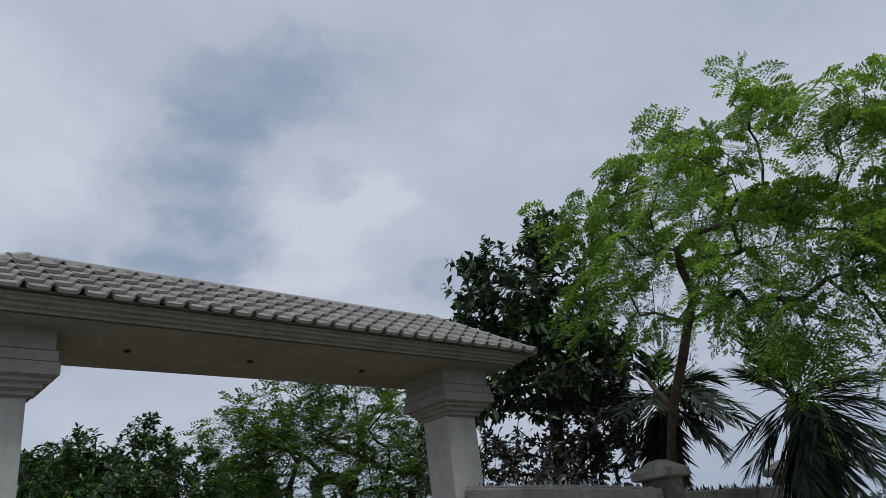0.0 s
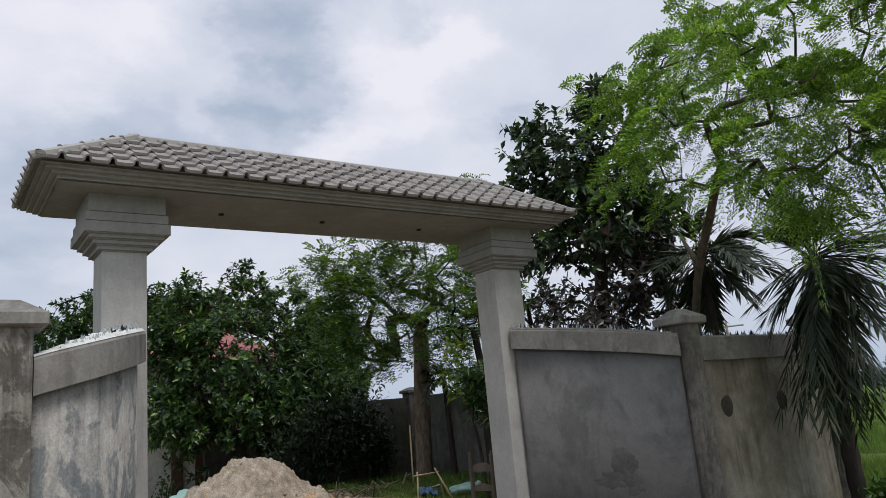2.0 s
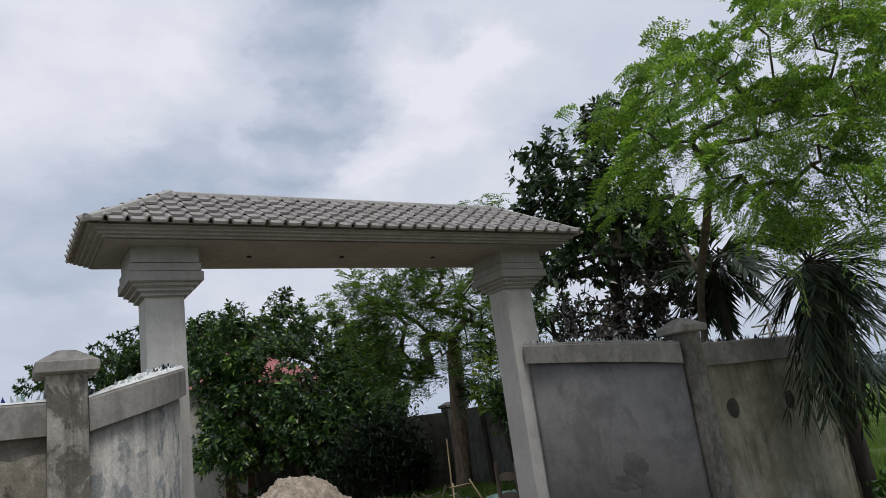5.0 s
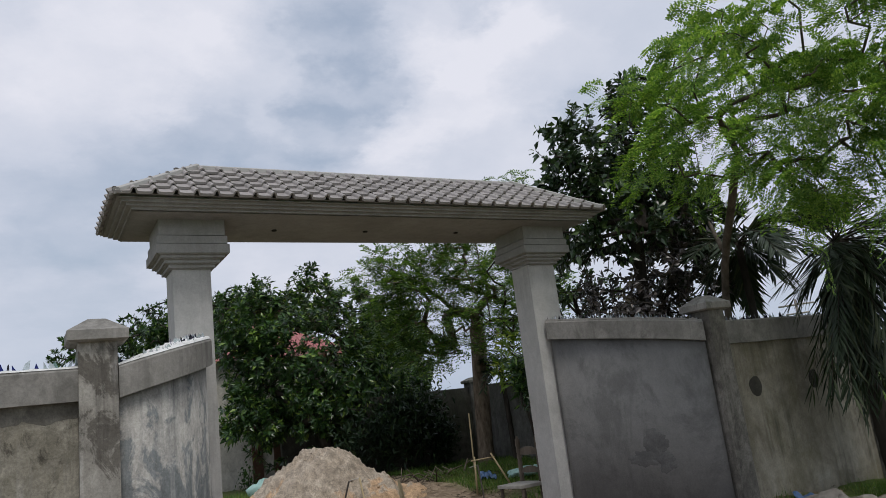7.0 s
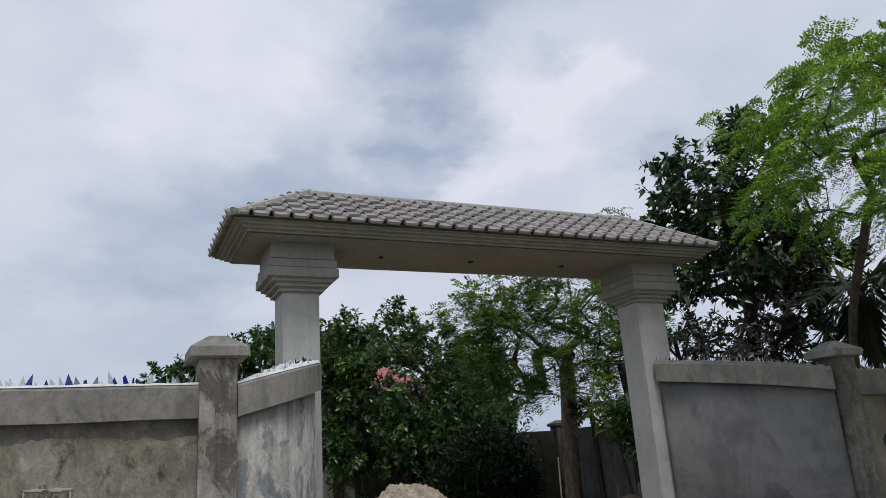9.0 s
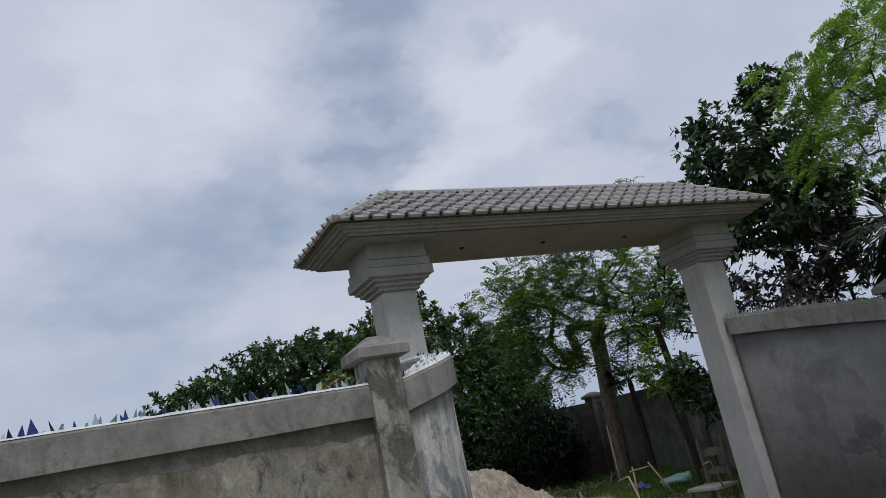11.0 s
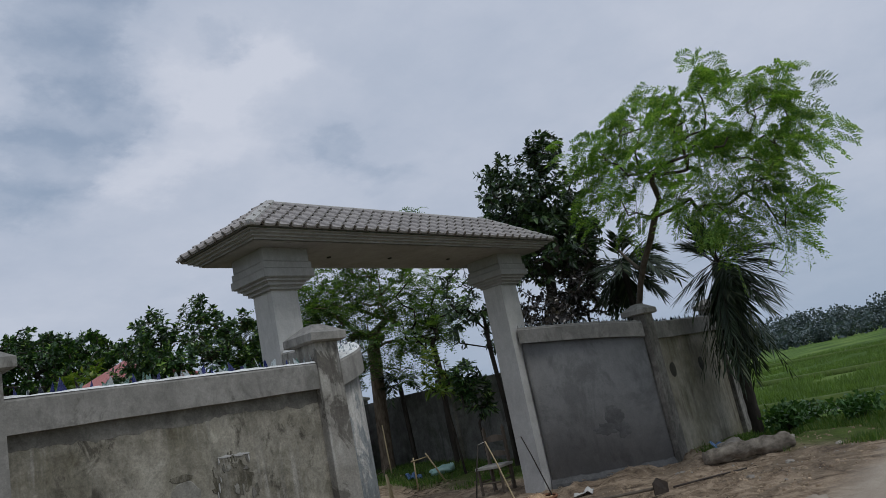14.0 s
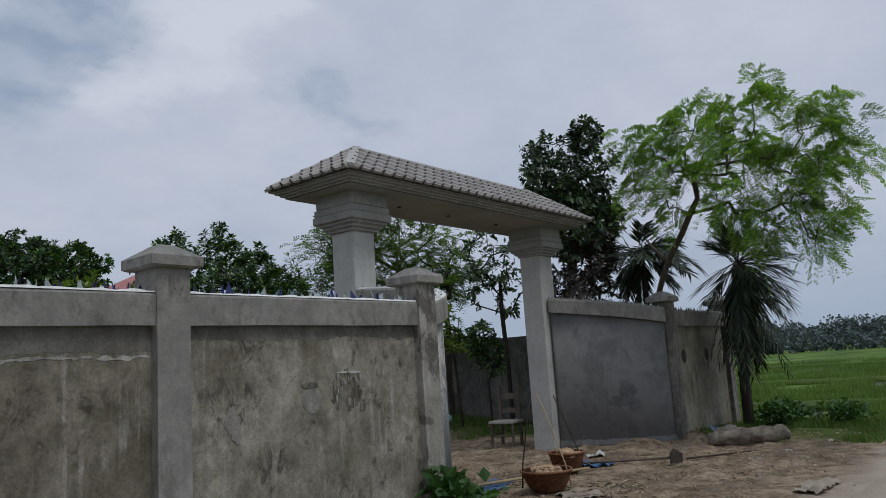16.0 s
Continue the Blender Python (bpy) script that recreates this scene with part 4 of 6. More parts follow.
def tile_bm(w, l):
    """An interlocking tile: flat pan and one round roll, open under the roll. x along the eave, y up the slope."""
    roll = [(w * 0.84 - w * 0.155 * math.cos(a), 0.002 + 0.04 * math.sin(a)) for a in (0.12, 0.6, 1.1, 1.57, 2.04, 2.54, 3.02)]
    top = [(0.0, 0.0), (w * 0.35, -0.004), (w * 0.66, 0.0)] + roll + [(w * 1.02, 0.0)]
    low = [(0.0, -0.03), (w * 0.35, -0.032), (w * 0.68, -0.03)] + [(w * 0.84 + (x_ - w * 0.84) * 0.6, z_ - 0.015) for x_, z_ in roll] + [(w * 0.985, -0.03)]
    bm = bmesh.new()
    rows = []
    for y_, dz in ((-0.04, 0.042), (l * 1.02, 0.002)):
        rows.append(([bm.verts.new((x_, y_, z_ + dz)) for x_, z_ in top], [bm.verts.new((x_, y_, max(z_ + dz, -0.02))) for x_, z_ in low]))
    (t0, u0), (t1, u1) = rows
    for k in range(len(top) - 1):
        bm.faces.new((t0[k], t0[k + 1], t1[k + 1], t1[k]))
        bm.faces.new((u0[k + 1], u0[k], u1[k], u1[k + 1]))
        bm.faces.new((t0[k + 1], t0[k], u0[k], u0[k + 1]))
    bm.faces.new((t0[0], t1[0], u1[0], u0[0]))
    bm.faces.new((t1[-1], t0[-1], u0[-1], u1[-1]))
    return bm


def tile_slope(origin, along, upslope, length, slope_len, inset, cols, rows):
    """Tiles one slope: whole tiles share a mesh, those on a hip are cut along it."""
    a, u = Vector(along).normalized(), Vector(upslope).normalized()
    n = a.cross(u)
    w, l = length / cols, slope_len / rows
    m = Matrix((a, u, n)).transposed().to_4x4()
    whole = bpy.data.meshes.new("tile")
    b0 = tile_bm(w, l)
    b0.to_mesh(whole)
    b0.free()
    whole.materials.append(M_TILE)
    k = inset / slope_len
    for r in range(rows):
        for c in range(cols):
            x0, x1, y0, y1 = c * w, (c + 1) * w, r * l, (r + 1) * l
            if x1 < k * y0 or x0 > length - k * y0:
                continue
            me = whole
            if x0 < k * y1 or x1 > length - k * y1:
                bt = tile_bm(w, l)
                for px, nx in ((0.0, -1.0), (length, 1.0)):
                    d = Vector((nx, k, 0)).normalized()
                    bmesh.ops.bisect_plane(bt, geom=bt.verts[:] + bt.edges[:] + bt.faces[:], plane_co=Vector((px - x0, -y0, 0)), plane_no=d, clear_outer=True)
                if len(bt.faces) < 4:
                    bt.free()
                    continue
                me = bpy.data.meshes.new("tile")
                bt.to_mesh(me)
                bt.free()
                me.materials.append(M_TILE)
            ob = new("tile", me)
            jig = random.uniform(-0.003, 0.003)
            ob.matrix_world = Matrix.Translation(Vector(origin) + a * x0 + u * (y0 + jig) + n * random.uniform(0, 0.003)) @ m
            ob.parent = roof


rise = RIDGE_Z - SLAB_Z
sl_f, sl_e = math.hypot(hy, rise), math.hypot(RUN_E, rise)
ez = SLAB_Z + 0.004
tile_slope((SLAB[0], SLAB[2], ez), (1, 0, 0), (0, hy, rise), 2 * hx, sl_f, RUN_E, 31, 5)
tile_slope((SLAB[1], SLAB[3], ez), (-1, 0, 0), (0, -hy, rise), 2 * hx, sl_f, RUN_E, 31, 5)
tile_slope((SLAB[0], SLAB[3], ez), (0, -1, 0), (RUN_E, 0, rise), 2 * hy, sl_e, hy, 8, 5)
tile_slope((SLAB[1], SLAB[2], ez), (0, 1, 0), (-RUN_E, 0, rise), 2 * hy, sl_e, hy, 8, 5)


def cap_bar(name, p, q, half, label):
    """A mortar cap along a hip or the ridge: a low three-sided bar."""
    p, q = Vector(p), Vector(q)
    d = (q - p).normalized()
    s = d.cross(Vector((0, 0, 1))).normalized()
    n = s.cross(d)
    sec = [(-half, -0.02), (half, -0.02), (half, 0.028), (half * 0.6, 0.046), (-half * 0.6, 0.046), (-half, 0.028)]
    bm = bmesh.new()
    r0 = [bm.verts.new(p + s * a + n * b_) for a, b_ in sec]
    r1 = [bm.verts.new(q + s * a + n * b_) for a, b_ in sec]
    for k in range(6):
        bm.faces.new((r0[k], r0[(k + 1) % 6], r1[(k + 1) % 6], r1[k]))
    bm.faces.new(r0[::-1]); bm.faces.new(r1)
    bmesh.ops.recalc_face_normals(bm, faces=bm.faces)
    part(name, bm, M_HIP, roof, label)


for px, py, r in ((SLAB[0], SLAB[2], R0), (SLAB[0], SLAB[3], R0), (SLAB[1], SLAB[2], R1), (SLAB[1], SLAB[3], R1)):
    cap_bar("hip_cap", (px, py, ez + 0.01), (r[0], r[1], r[2] + 0.012), 0.075, "flat pale mortar hip cap")
cap_bar("ridge_cap", (R0[0], cy, RIDGE_Z - 0.008), (R1[0], cy, RIDGE_Z - 0.008), 0.06, "mortar ridge cap")

# ---- walls of the yard ----
yard_wall = thing("wall_yard", "dark weathered plaster wall round the yard", "boundary wall", kind="structure")
bm = bmesh.new()
box(bm, 10.28, 10.44, 4.2, 15.2, -0.5, 2.22, 0.01)
part("side_panel", bm, M_BACK, yard_wall)
# back and far panels wear the shade-darkened plaster; far one added as dark backing
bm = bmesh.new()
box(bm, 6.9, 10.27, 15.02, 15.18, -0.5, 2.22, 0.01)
part("back_panel", bm, M_BACK_SHADED, yard_wall, "wall under the trees, their shade painted into its dark plaster")
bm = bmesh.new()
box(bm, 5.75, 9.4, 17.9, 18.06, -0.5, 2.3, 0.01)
part("far_panel", bm, M_BACK_SHADED, yard_wall, "wall under the trees, their shade painted into its dark plaster")
for py in (8.0, 11.5, 15.1):
    bm = bmesh.new()
    stack(bm, 10.32, py, [(0.16, 0.17, -0.3), (0.16, 0.17, 2.32), (0.22, 0.23, 2.34), (0.22, 0.23, 2.40), (0.06, 0.06, 2.48)])
    soften(bm, 0.008, 1)
    part("yard_pier", bm, M_BACK, yard_wall)

# ---- plants ----


def leaves(P, D, N, L, W, fold=0.18, droop=0.0):
    """Folded leaf blades: arrays of base points, directions, normals, lengths, widths. Returns verts and faces, four triangles a leaf."""
    D = D / np.linalg.norm(D, axis=1, keepdims=True)
    S = np.cross(D, N)
    S /= np.linalg.norm(S, axis=1, keepdims=True) + 1e-9
    N = np.cross(S, D)
    L, W = L[:, None], W[:, None]
    mid = P + D * L * 0.45
    tip = P + D * L - np.array([0, 0, 1]) * L * droop
    a = mid + S * W / 2 + N * W * fold
    b = mid - S * W / 2 + N * W * fold
    V = np.stack((P, a, mid, b, tip), 1).reshape(-1, 3)
    base = np.arange(len(P))[:, None] * 5
    F = np.concatenate((base + [0, 1, 2], base + [1, 4, 2], base + [0, 2, 3], base + [2, 4, 3]))
    return V, F


def diamonds(P, D, N, L, W):
    """Small flat leaflets: two triangles each."""
    D = D / (np.linalg.norm(D, axis=1, keepdims=True) + 1e-9)
    S = np.cross(D, N)
    S /= np.linalg.norm(S, axis=1, keepdims=True) + 1e-9
    L, W = L[:, None], W[:, None]
    V = np.stack((P, P + D * L * 0.5 + S * W / 2, P + D * L, P + D * L * 0.5 - S * W / 2), 1).reshape(-1, 3)
    base = np.arange(len(P))[:, None] * 4
    return V, np.concatenate((base + [0, 1, 2], base + [0, 2, 3]))


def envelope(rng, blobs, n, shell=0.55):
    """n points in a crown of ellipsoids (cx, cy, cz, rx, ry, rz), more of them near its surface, in uneven clumps."""
    vol = np.array([b[3] * b[4] * b[5] for b in blobs]) ** 0.67
    out = []
    while len(out) < n:
        b = blobs[rng.choice(len(blobs), p=vol / vol.sum())]
        d = rng.normal(size=3)
        d /= np.linalg.norm(d)
        r = rng.uniform(shell, 1.0) if rng.random() < 0.75 else rng.random() ** 0.5
        p = np.array(b[:3]) + d * r * np.array(b[3:6])
        bump_ = noise.noise(Vector(p) * 0.9 + Vector((b[0], 0, 0)))
        if r > 0.72 + 0.55 * (bump_ + 0.35):
            continue
        out.append(p)
    return np.array(out)


def branches(rng, trunk, tips, step=0.4, up=0.25):
    """A branching skeleton from the trunk's points to every tip. Returns nodes, parents and how many tips each node bears."""
    nodes, parent = [np.array(trunk[0], float)], [-1]
    for p in trunk[1:]:
        p = np.array(p, float)
        k = max(1, int(np.linalg.norm(p - nodes[-1]) / step))
        q = nodes[-1]
        for i in range(1, k + 1):
            parent.append(len(nodes) - 1)
            nodes.append(q + (p - q) * i / k)
    first = max(1, int(len(nodes) * 0.55))
    top = nodes[-1]
    order = np.argsort(np.linalg.norm(tips - top, axis=1))
    ends = []
    for t in tips[order]:
        arr = np.array(nodes)
        d = t - arr
        dist = np.linalg.norm(d, axis=1)
        cost = dist + 0.6 * np.maximum(0, -d[:, 2])
        cost[:first] += 50
        j = int(np.argmin(cost))
        k = max(1, int(dist[j] / step))
        a, cur = arr[j], j
        side = rng.normal(size=3) * 0.06 * dist[j]
        for i in range(1, k + 1):
            f = i / k
            p = a + (t - a) * f + (side + np.array([0, 0, up * 0.25 * dist[j]])) * math.sin(math.pi * f)
            parent.append(cur)
            nodes.append(p)
            cur = len(nodes) - 1
        ends.append(cur)
    load = np.zeros(len(nodes))
    load[ends] = 1
    for i in range(len(nodes) - 1, 0, -1):
        load[parent[i]] += load[i]
    return np.array(nodes), np.array(parent), np.maximum(load, 1), np.array(ends)


def limb_mesh(nodes, parent, load, tip_r, trunk_r, sides=6):
    """Tapered limbs along a skeleton."""
    power = math.log(trunk_r / tip_r) / math.log(max(2, load.max()))
    rad = tip_r * load ** power
    ang = 2 * np.pi * np.arange(sides) / sides
    V, F = [], []
    for i in range(1, len(nodes)):
        a, b = nodes[parent[i]], nodes[i]
        d = b - a
        d = d / (np.linalg.norm(d) + 1e-9)
        s = np.cross(d, (0.31, 0.91, 0.27))
        s /= np.linalg.norm(s) + 1e-9
        t = np.cross(d, s)
        ra = rad[i] if parent[i] == 0 or rad[parent[i]] > rad[i] * 1.6 else rad[parent[i]]
        if parent[i] == 0:
            ra = rad[0] * 1.15
        k = len(V) * sides
        V.append(a + np.outer(np.cos(ang), s) * ra + np.outer(np.sin(ang), t) * ra)
        V.append(b + np.outer(np.cos(ang), s) * rad[i] + np.outer(np.sin(ang), t) * rad[i])
        for q in range(sides):
            r = (q + 1) % sides
            F.append((k + q, k + r, k + sides + r, k + sides + q))
    return np.concatenate(V), F


def unit(v):
    return v / (np.linalg.norm(v, axis=-1, keepdims=True) + 1e-9)


def tree(name, label, trunk, blobs, n_tips, leaf_mat, bark, trunk_r, seed, style="broad", per_tip=26, size=0.15, spread=0.28, tip_r=0.006, shell=0.55, step=0.4, category="tree", group="", wide=0.36):
    rng = np.random.default_rng(seed)
    tips = envelope(rng, blobs, n_tips, shell)
    nodes, parent, load, ends = branches(rng, trunk, tips, step)
    ob = thing(name, label, category, group, at=tuple(trunk[0]))
    V, F = limb_mesh(nodes, parent, load, tip_r, trunk_r)
    data_part("trunk", V, F, bark, ob, smooth=True)
    pos = nodes[ends]
    way = unit(pos - nodes[parent[ends]] + 1e-6)
    centre = np.mean(np.array([b[:3] for b in blobs]), 0)
    if style == "broad":
        # rosettes of blades round each twig end
        n = len(pos) * per_tip
        idx = np.repeat(np.arange(len(pos)), per_tip)
        axis = unit(way + unit(pos - centre) * 0.7 + np.array([0, 0, 0.55]) + rng.normal(size=pos.shape) * 0.3)
        back = rng.random(n)
        P = pos[idx] - axis[idx] * (back * spread)[:, None] + rng.normal(size=(n, 3)) * 0.035
        ring = unit(np.cross(axis[idx], rng.normal(size=(n, 3))))
        D = unit(ring * (0.55 + 0.6 * back)[:, None] + axis[idx] * (0.75 - 0.7 * back)[:, None] + np.array([0, 0, -0.15]))
        N = unit(axis[idx] + rng.normal(size=(n, 3)) * 0.25)
        L = size * rng.uniform(0.65, 1.2, n)
        V, F = leaves(P, D, N, L, L * wide, 0.2, 0.12)
    elif style == "feather":
        # compound leaves in layered sprays: an arching stalk with side stalks, each lined with small narrow leaflets
        n = len(pos) * per_tip
        idx = np.repeat(np.arange(len(pos)), per_tip)
        out = unit((pos - centre) * (1, 1, 0.35))
        side = unit(rng.normal(size=(n, 3)) * (1, 1, 0.55) + way[idx] * 0.45 + out[idx] * 0.55 + np.array([0, 0, 0.12]))
        length = spread * rng.uniform(0.65, 1.35, n)
        Ps, Ds, Ns, Ls = [], [], [], []
        B = pos[idx] + rng.normal(size=(n, 3)) * 0.05
        flat = unit(np.cross(side, rng.normal(size=(n, 3)) * 0.6 + np.array([0, 0, 1.0])))
        nor = unit(np.cross(flat, side))
        sag = rng.uniform(0.25, 0.95, n)
        for k in range(2, 10):
            f = k / 9
            at = B + side * (length * f)[:, None] - np.array([0, 0, 1]) * (length * sag * f * f)[:, None]
            for sgn in (-1, 1):
                pin = unit(flat * sgn + side * 0.6 + np.array([0, 0, -0.28]) + rng.normal(size=(n, 3)) * 0.1)
                plen = length * 0.44 * (1.12 - 0.72 * f)
                for q_ in range(1, 6):
                    j = q_ / 5
                    q = at + pin * (plen * j)[:, None] - np.array([0, 0, 1]) * (plen * 0.2 * j * j)[:, None]
                    for s2 in (-1, 1):
                        d2 = unit(pin * 0.55 + side * s2)
                        Ps.append(q); Ds.append(d2 + rng.normal(size=d2.shape) * 0.1); Ns.append(nor + rng.normal(size=nor.shape) * 0.35)
                        Ls.append(size * rng.uniform(0.75, 1.2, n))
        V, F = diamonds(np.concatenate(Ps), np.concatenate(Ds), np.concatenate(Ns), np.concatenate(Ls), np.concatenate(Ls) * 0.46)
    else:
        # pinnate: paired leaflets along each stalk
        n = len(pos) * per_tip
        idx = np.repeat(np.arange(len(pos)), per_tip)
        side = unit(rng.normal(size=(n, 3)) * (1, 1, 0.5) + way[idx] * 0.5)
        length = spread * rng.uniform(0.7, 1.2, n)
        flat = unit(np.cross(side, rng.normal(size=(n, 3)) * 0.3 + np.array([0, 0, 1.0])))
        nor = unit(np.cross(flat, side))
        B = pos[idx] + rng.normal(size=(n, 3)) * 0.06
        Ps, Ds, Ns, Ls = [], [], [], []
        for k in range(1, 8):
            f = k / 7
            at = B + side * (length * f)[:, None] - np.array([0, 0, 1]) * (length * 0.35 * f * f)[:, None]
            for sgn in (-1, 1):
                Ps.append(at); Ds.append(unit(flat * sgn + side * 0.5 + rng.normal(size=flat.shape) * 0.15)); Ns.append(nor); Ls.append(size * rng.uniform(0.7, 1.2, n))
        V, F = diamonds(np.concatenate(Ps), np.concatenate(Ds), np.concatenate(Ns), np.concatenate(Ls), np.concatenate(Ls) * 0.42)
    data_part("crown", V, F, leaf_mat, ob)
    return ob


# the dense mango at the end of the yard
tree("mango_tree", "dense dark green mango tree with low skirts of leaves", [(6.6, 16.3, 0.0), (6.5, 16.3, 1.0), (6.3, 16.4, 1.9)],
     [(6.12, 16.3, 3.23, 2.57, 1.57, 2.22), (5.01, 16.42, 2.88, 1.17, 1.26, 2.1), (8.22, 16.19, 2.53, 1.52, 1.26, 2.1), (6.12, 15.95, 2.1, 2.57, 1.36, 0.95), (4.1, 16.4, 4.3, 0.8, 0.7, 0.9), (9.3, 16.6, 3.9, 0.7, 0.7, 0.9), (8.95, 16.0, 2.75, 0.8, 0.7, 0.75), (5.07, 16.77, 4.8, 0.82, 0.73, 1.11), (6.59, 16.89, 5.03, 0.93, 0.73, 1.11), (7.75, 16.77, 4.68, 0.93, 0.73, 1.11), (8.92, 15.95, 1.48, 0.93, 0.84, 1.05), (7.6, 14.95, 2.1, 1.1, 0.5, 0.9), (4.4, 15.8, 3.5, 0.9, 0.7, 1.2), (4.25, 15.6, 2.2, 0.7, 0.6, 0.9)],
     1500, M_MANGO, M_BARKD, 0.17, 11, per_tip=24, size=0.18, spread=0.2, wide=0.42)
tree("mango_tree", "second mango tree behind the yard wall", [(9.0, 17.4, -0.3), (9.0, 17.4, 1.4), (8.9, 17.4, 2.2)],
     [(8.9, 17.4, 3.5, 1.3, 1.0, 1.7), (9.6, 17.4, 4.3, 0.9, 0.8, 1.2), (8.3, 17.4, 4.7, 0.7, 0.6, 0.9), (8.6, 16.8, 2.6, 1.3, 0.8, 1.0)], 380, M_MANGO, M_BARKD, 0.12, 12, per_tip=22, size=0.22, spread=0.22, wide=0.3)
# the tall feathery tree with the thick trunk
tree("siris_tree", "tall tree with scaly brown trunk and feathery leaves", [(9.44, 13.4, 0.2), (9.48, 13.38, 1.2), (9.52, 13.35, 2.1), (9.58, 13.3, 3.2), (9.6, 13.3, 4.0)],
     [(8.4, 12.3, 4.9, 1.9, 1.5, 1.3), (7.3, 12.2, 4.5, 1.4, 1.1, 1.3), (9.9, 12.0, 4.4, 1.3, 1.1, 1.5), (8.6, 12.2, 5.9, 1.4, 0.9, 0.8), (7.2, 12.6, 3.2, 0.9, 0.8, 1.0), (10.1, 11.4, 6.3, 0.4, 0.4, 1.1), (7.6, 12.0, 6.2, 0.35, 0.35, 0.8), (9.3, 12.0, 6.6, 0.3, 0.3, 0.7), (8.2, 12.2, 3.3, 0.9, 0.8, 0.7), (9.6, 12.2, 3.2, 0.7, 0.7, 0.8), (6.6, 12.3, 4.7, 0.9, 0.8, 0.7), (6.9, 12.4, 3.9, 0.9, 0.8, 0.8)],
     430, M_NEEM, M_BARKG, 0.2, 21, "pinnate", 8, 0.085, 0.36, 0.0035, 0.3)
# the dark jackfruit behind the curved wall
tree("jackfruit_tree", "dark glossy jackfruit tree behind the wall", [(9.2, 7.0, 0.0), (9.1, 7.0, 1.5), (9.1, 6.9, 3.0), (8.9, 6.6, 4.4)],
     [(8.8, 6.7, 4.8, 1.4, 1.1, 1.1), (8.1, 6.5, 5.5, 1.0, 0.9, 1.1), (8.9, 6.1, 6.05, 0.85, 0.8, 0.95), (9.7, 6.5, 5.2, 0.9, 0.8, 1.0), (10.2, 6.6, 4.7, 0.7, 0.7, 0.8), (7.45, 6.7, 4.5, 0.7, 0.7, 0.9), (7.25, 6.5, 5.6, 0.5, 0.5, 0.75), (8.5, 5.9, 6.4, 0.45, 0.45, 0.55), (8.0, 6.7, 6.1, 0.5, 0.5, 0.5)],
     560, M_JACK, M_BARKD, 0.12, 31, per_tip=13, size=0.17, spread=0.17, wide=0.55)
tree("star_apple_tree", "dark purple-leaved tree crowded under the jackfruit", [(9.9, 7.4, 0.0), (9.85, 7.3, 1.3), (9.7, 7.2, 2.4)],
     [(9.0, 7.0, 3.6, 1.4, 1.0, 1.1), (10.2, 6.9, 4.0, 1.1, 0.9, 1.2), (8.4, 6.8, 2.9, 1.2, 0.9, 0.8), (10.3, 6.8, 3.0, 1.1, 0.9, 0.8), (10.6, 6.8, 4.0, 0.7, 0.6, 0.8), (9.5, 6.5, 4.6, 0.9, 0.7, 0.7), (10.6, 6.8, 4.7, 0.6, 0.6, 0.6)],
     410, M_PURPLE, M_BARKD, 0.09, 32, per_tip=11, size=0.13, spread=0.2, wide=0.55)
# the pale green feathery tree leaning over the road
tree("moringa_tree", "light green feathery drumstick tree leaning over the wall", [(8.4, 4.9, 0.0), (8.33, 4.62, 1.6), (8.25, 4.45, 2.77), (8.1, 4.25, 3.1), (7.93, 4.0, 3.42), (7.72, 3.65, 3.78), (7.58, 3.4, 4.1), (7.5, 3.2, 4.35)],
     [(7.0, 3.8, 5.35, 0.8, 0.55, 0.5), (6.95, 4.1, 4.8, 0.55, 0.45, 0.4), (6.9, 3.05, 5.65, 1.0, 0.7, 0.4), (7.0, 2.35, 5.5, 1.1, 0.7, 0.45), (7.05, 1.65, 5.75, 0.8, 0.5, 0.4), (7.05, 1.62, 6.2, 0.22, 0.2, 0.25), (7.15, 1.05, 5.4, 0.8, 0.55, 0.45), (7.25, 0.75, 4.95, 0.6, 0.4, 0.4), (7.3, 0.45, 4.4, 0.5, 0.3, 0.35), (7.1, 2.0, 4.75, 1.1, 0.9, 0.4), (7.2, 0.95, 4.5, 0.8, 0.6, 0.4), (6.85, 3.3, 4.75, 0.9, 0.7, 0.4),
      (6.8, 3.7, 4.35, 0.6, 0.45, 0.35), (7.05, 1.4, 3.9, 0.8, 0.6, 0.45), (7.2, 0.95, 3.6, 0.5, 0.4, 0.4), (7.0, 2.4, 4.05, 0.8, 0.6, 0.4), (8.1, 3.1, 5.2, 0.9, 0.8, 0.5), (8.2, 2.1, 5.0, 0.9, 0.8, 0.5), (8.0, 1.4, 4.6, 0.6, 0.6, 0.4), (7.6, 3.6, 4.2, 0.6, 0.5, 0.4), (7.1, 1.9, 3.5, 0.6, 0.5, 0.35), (7.2, 1.2, 3.3, 0.4, 0.4, 0.3)],
     300, M_MOR, M_BARK, 0.056, 43, "feather", 3, 0.04, 0.36, 0.0035, 0.2)
snag = thing("dead_limb", "bare broken limb forking from the leaning trunk", "branch", at=(7.98, 4.12, 3.4))
bm = bmesh.new()
tube(bm, [(7.98, 4.12, 3.35), (8.15, 4.3, 3.5), (8.42, 4.58, 3.74), (8.57, 4.75, 3.93)], [0.04, 0.034, 0.028, 0.016], 8)
part("limb", bm, M_BARK, snag, smooth=True)

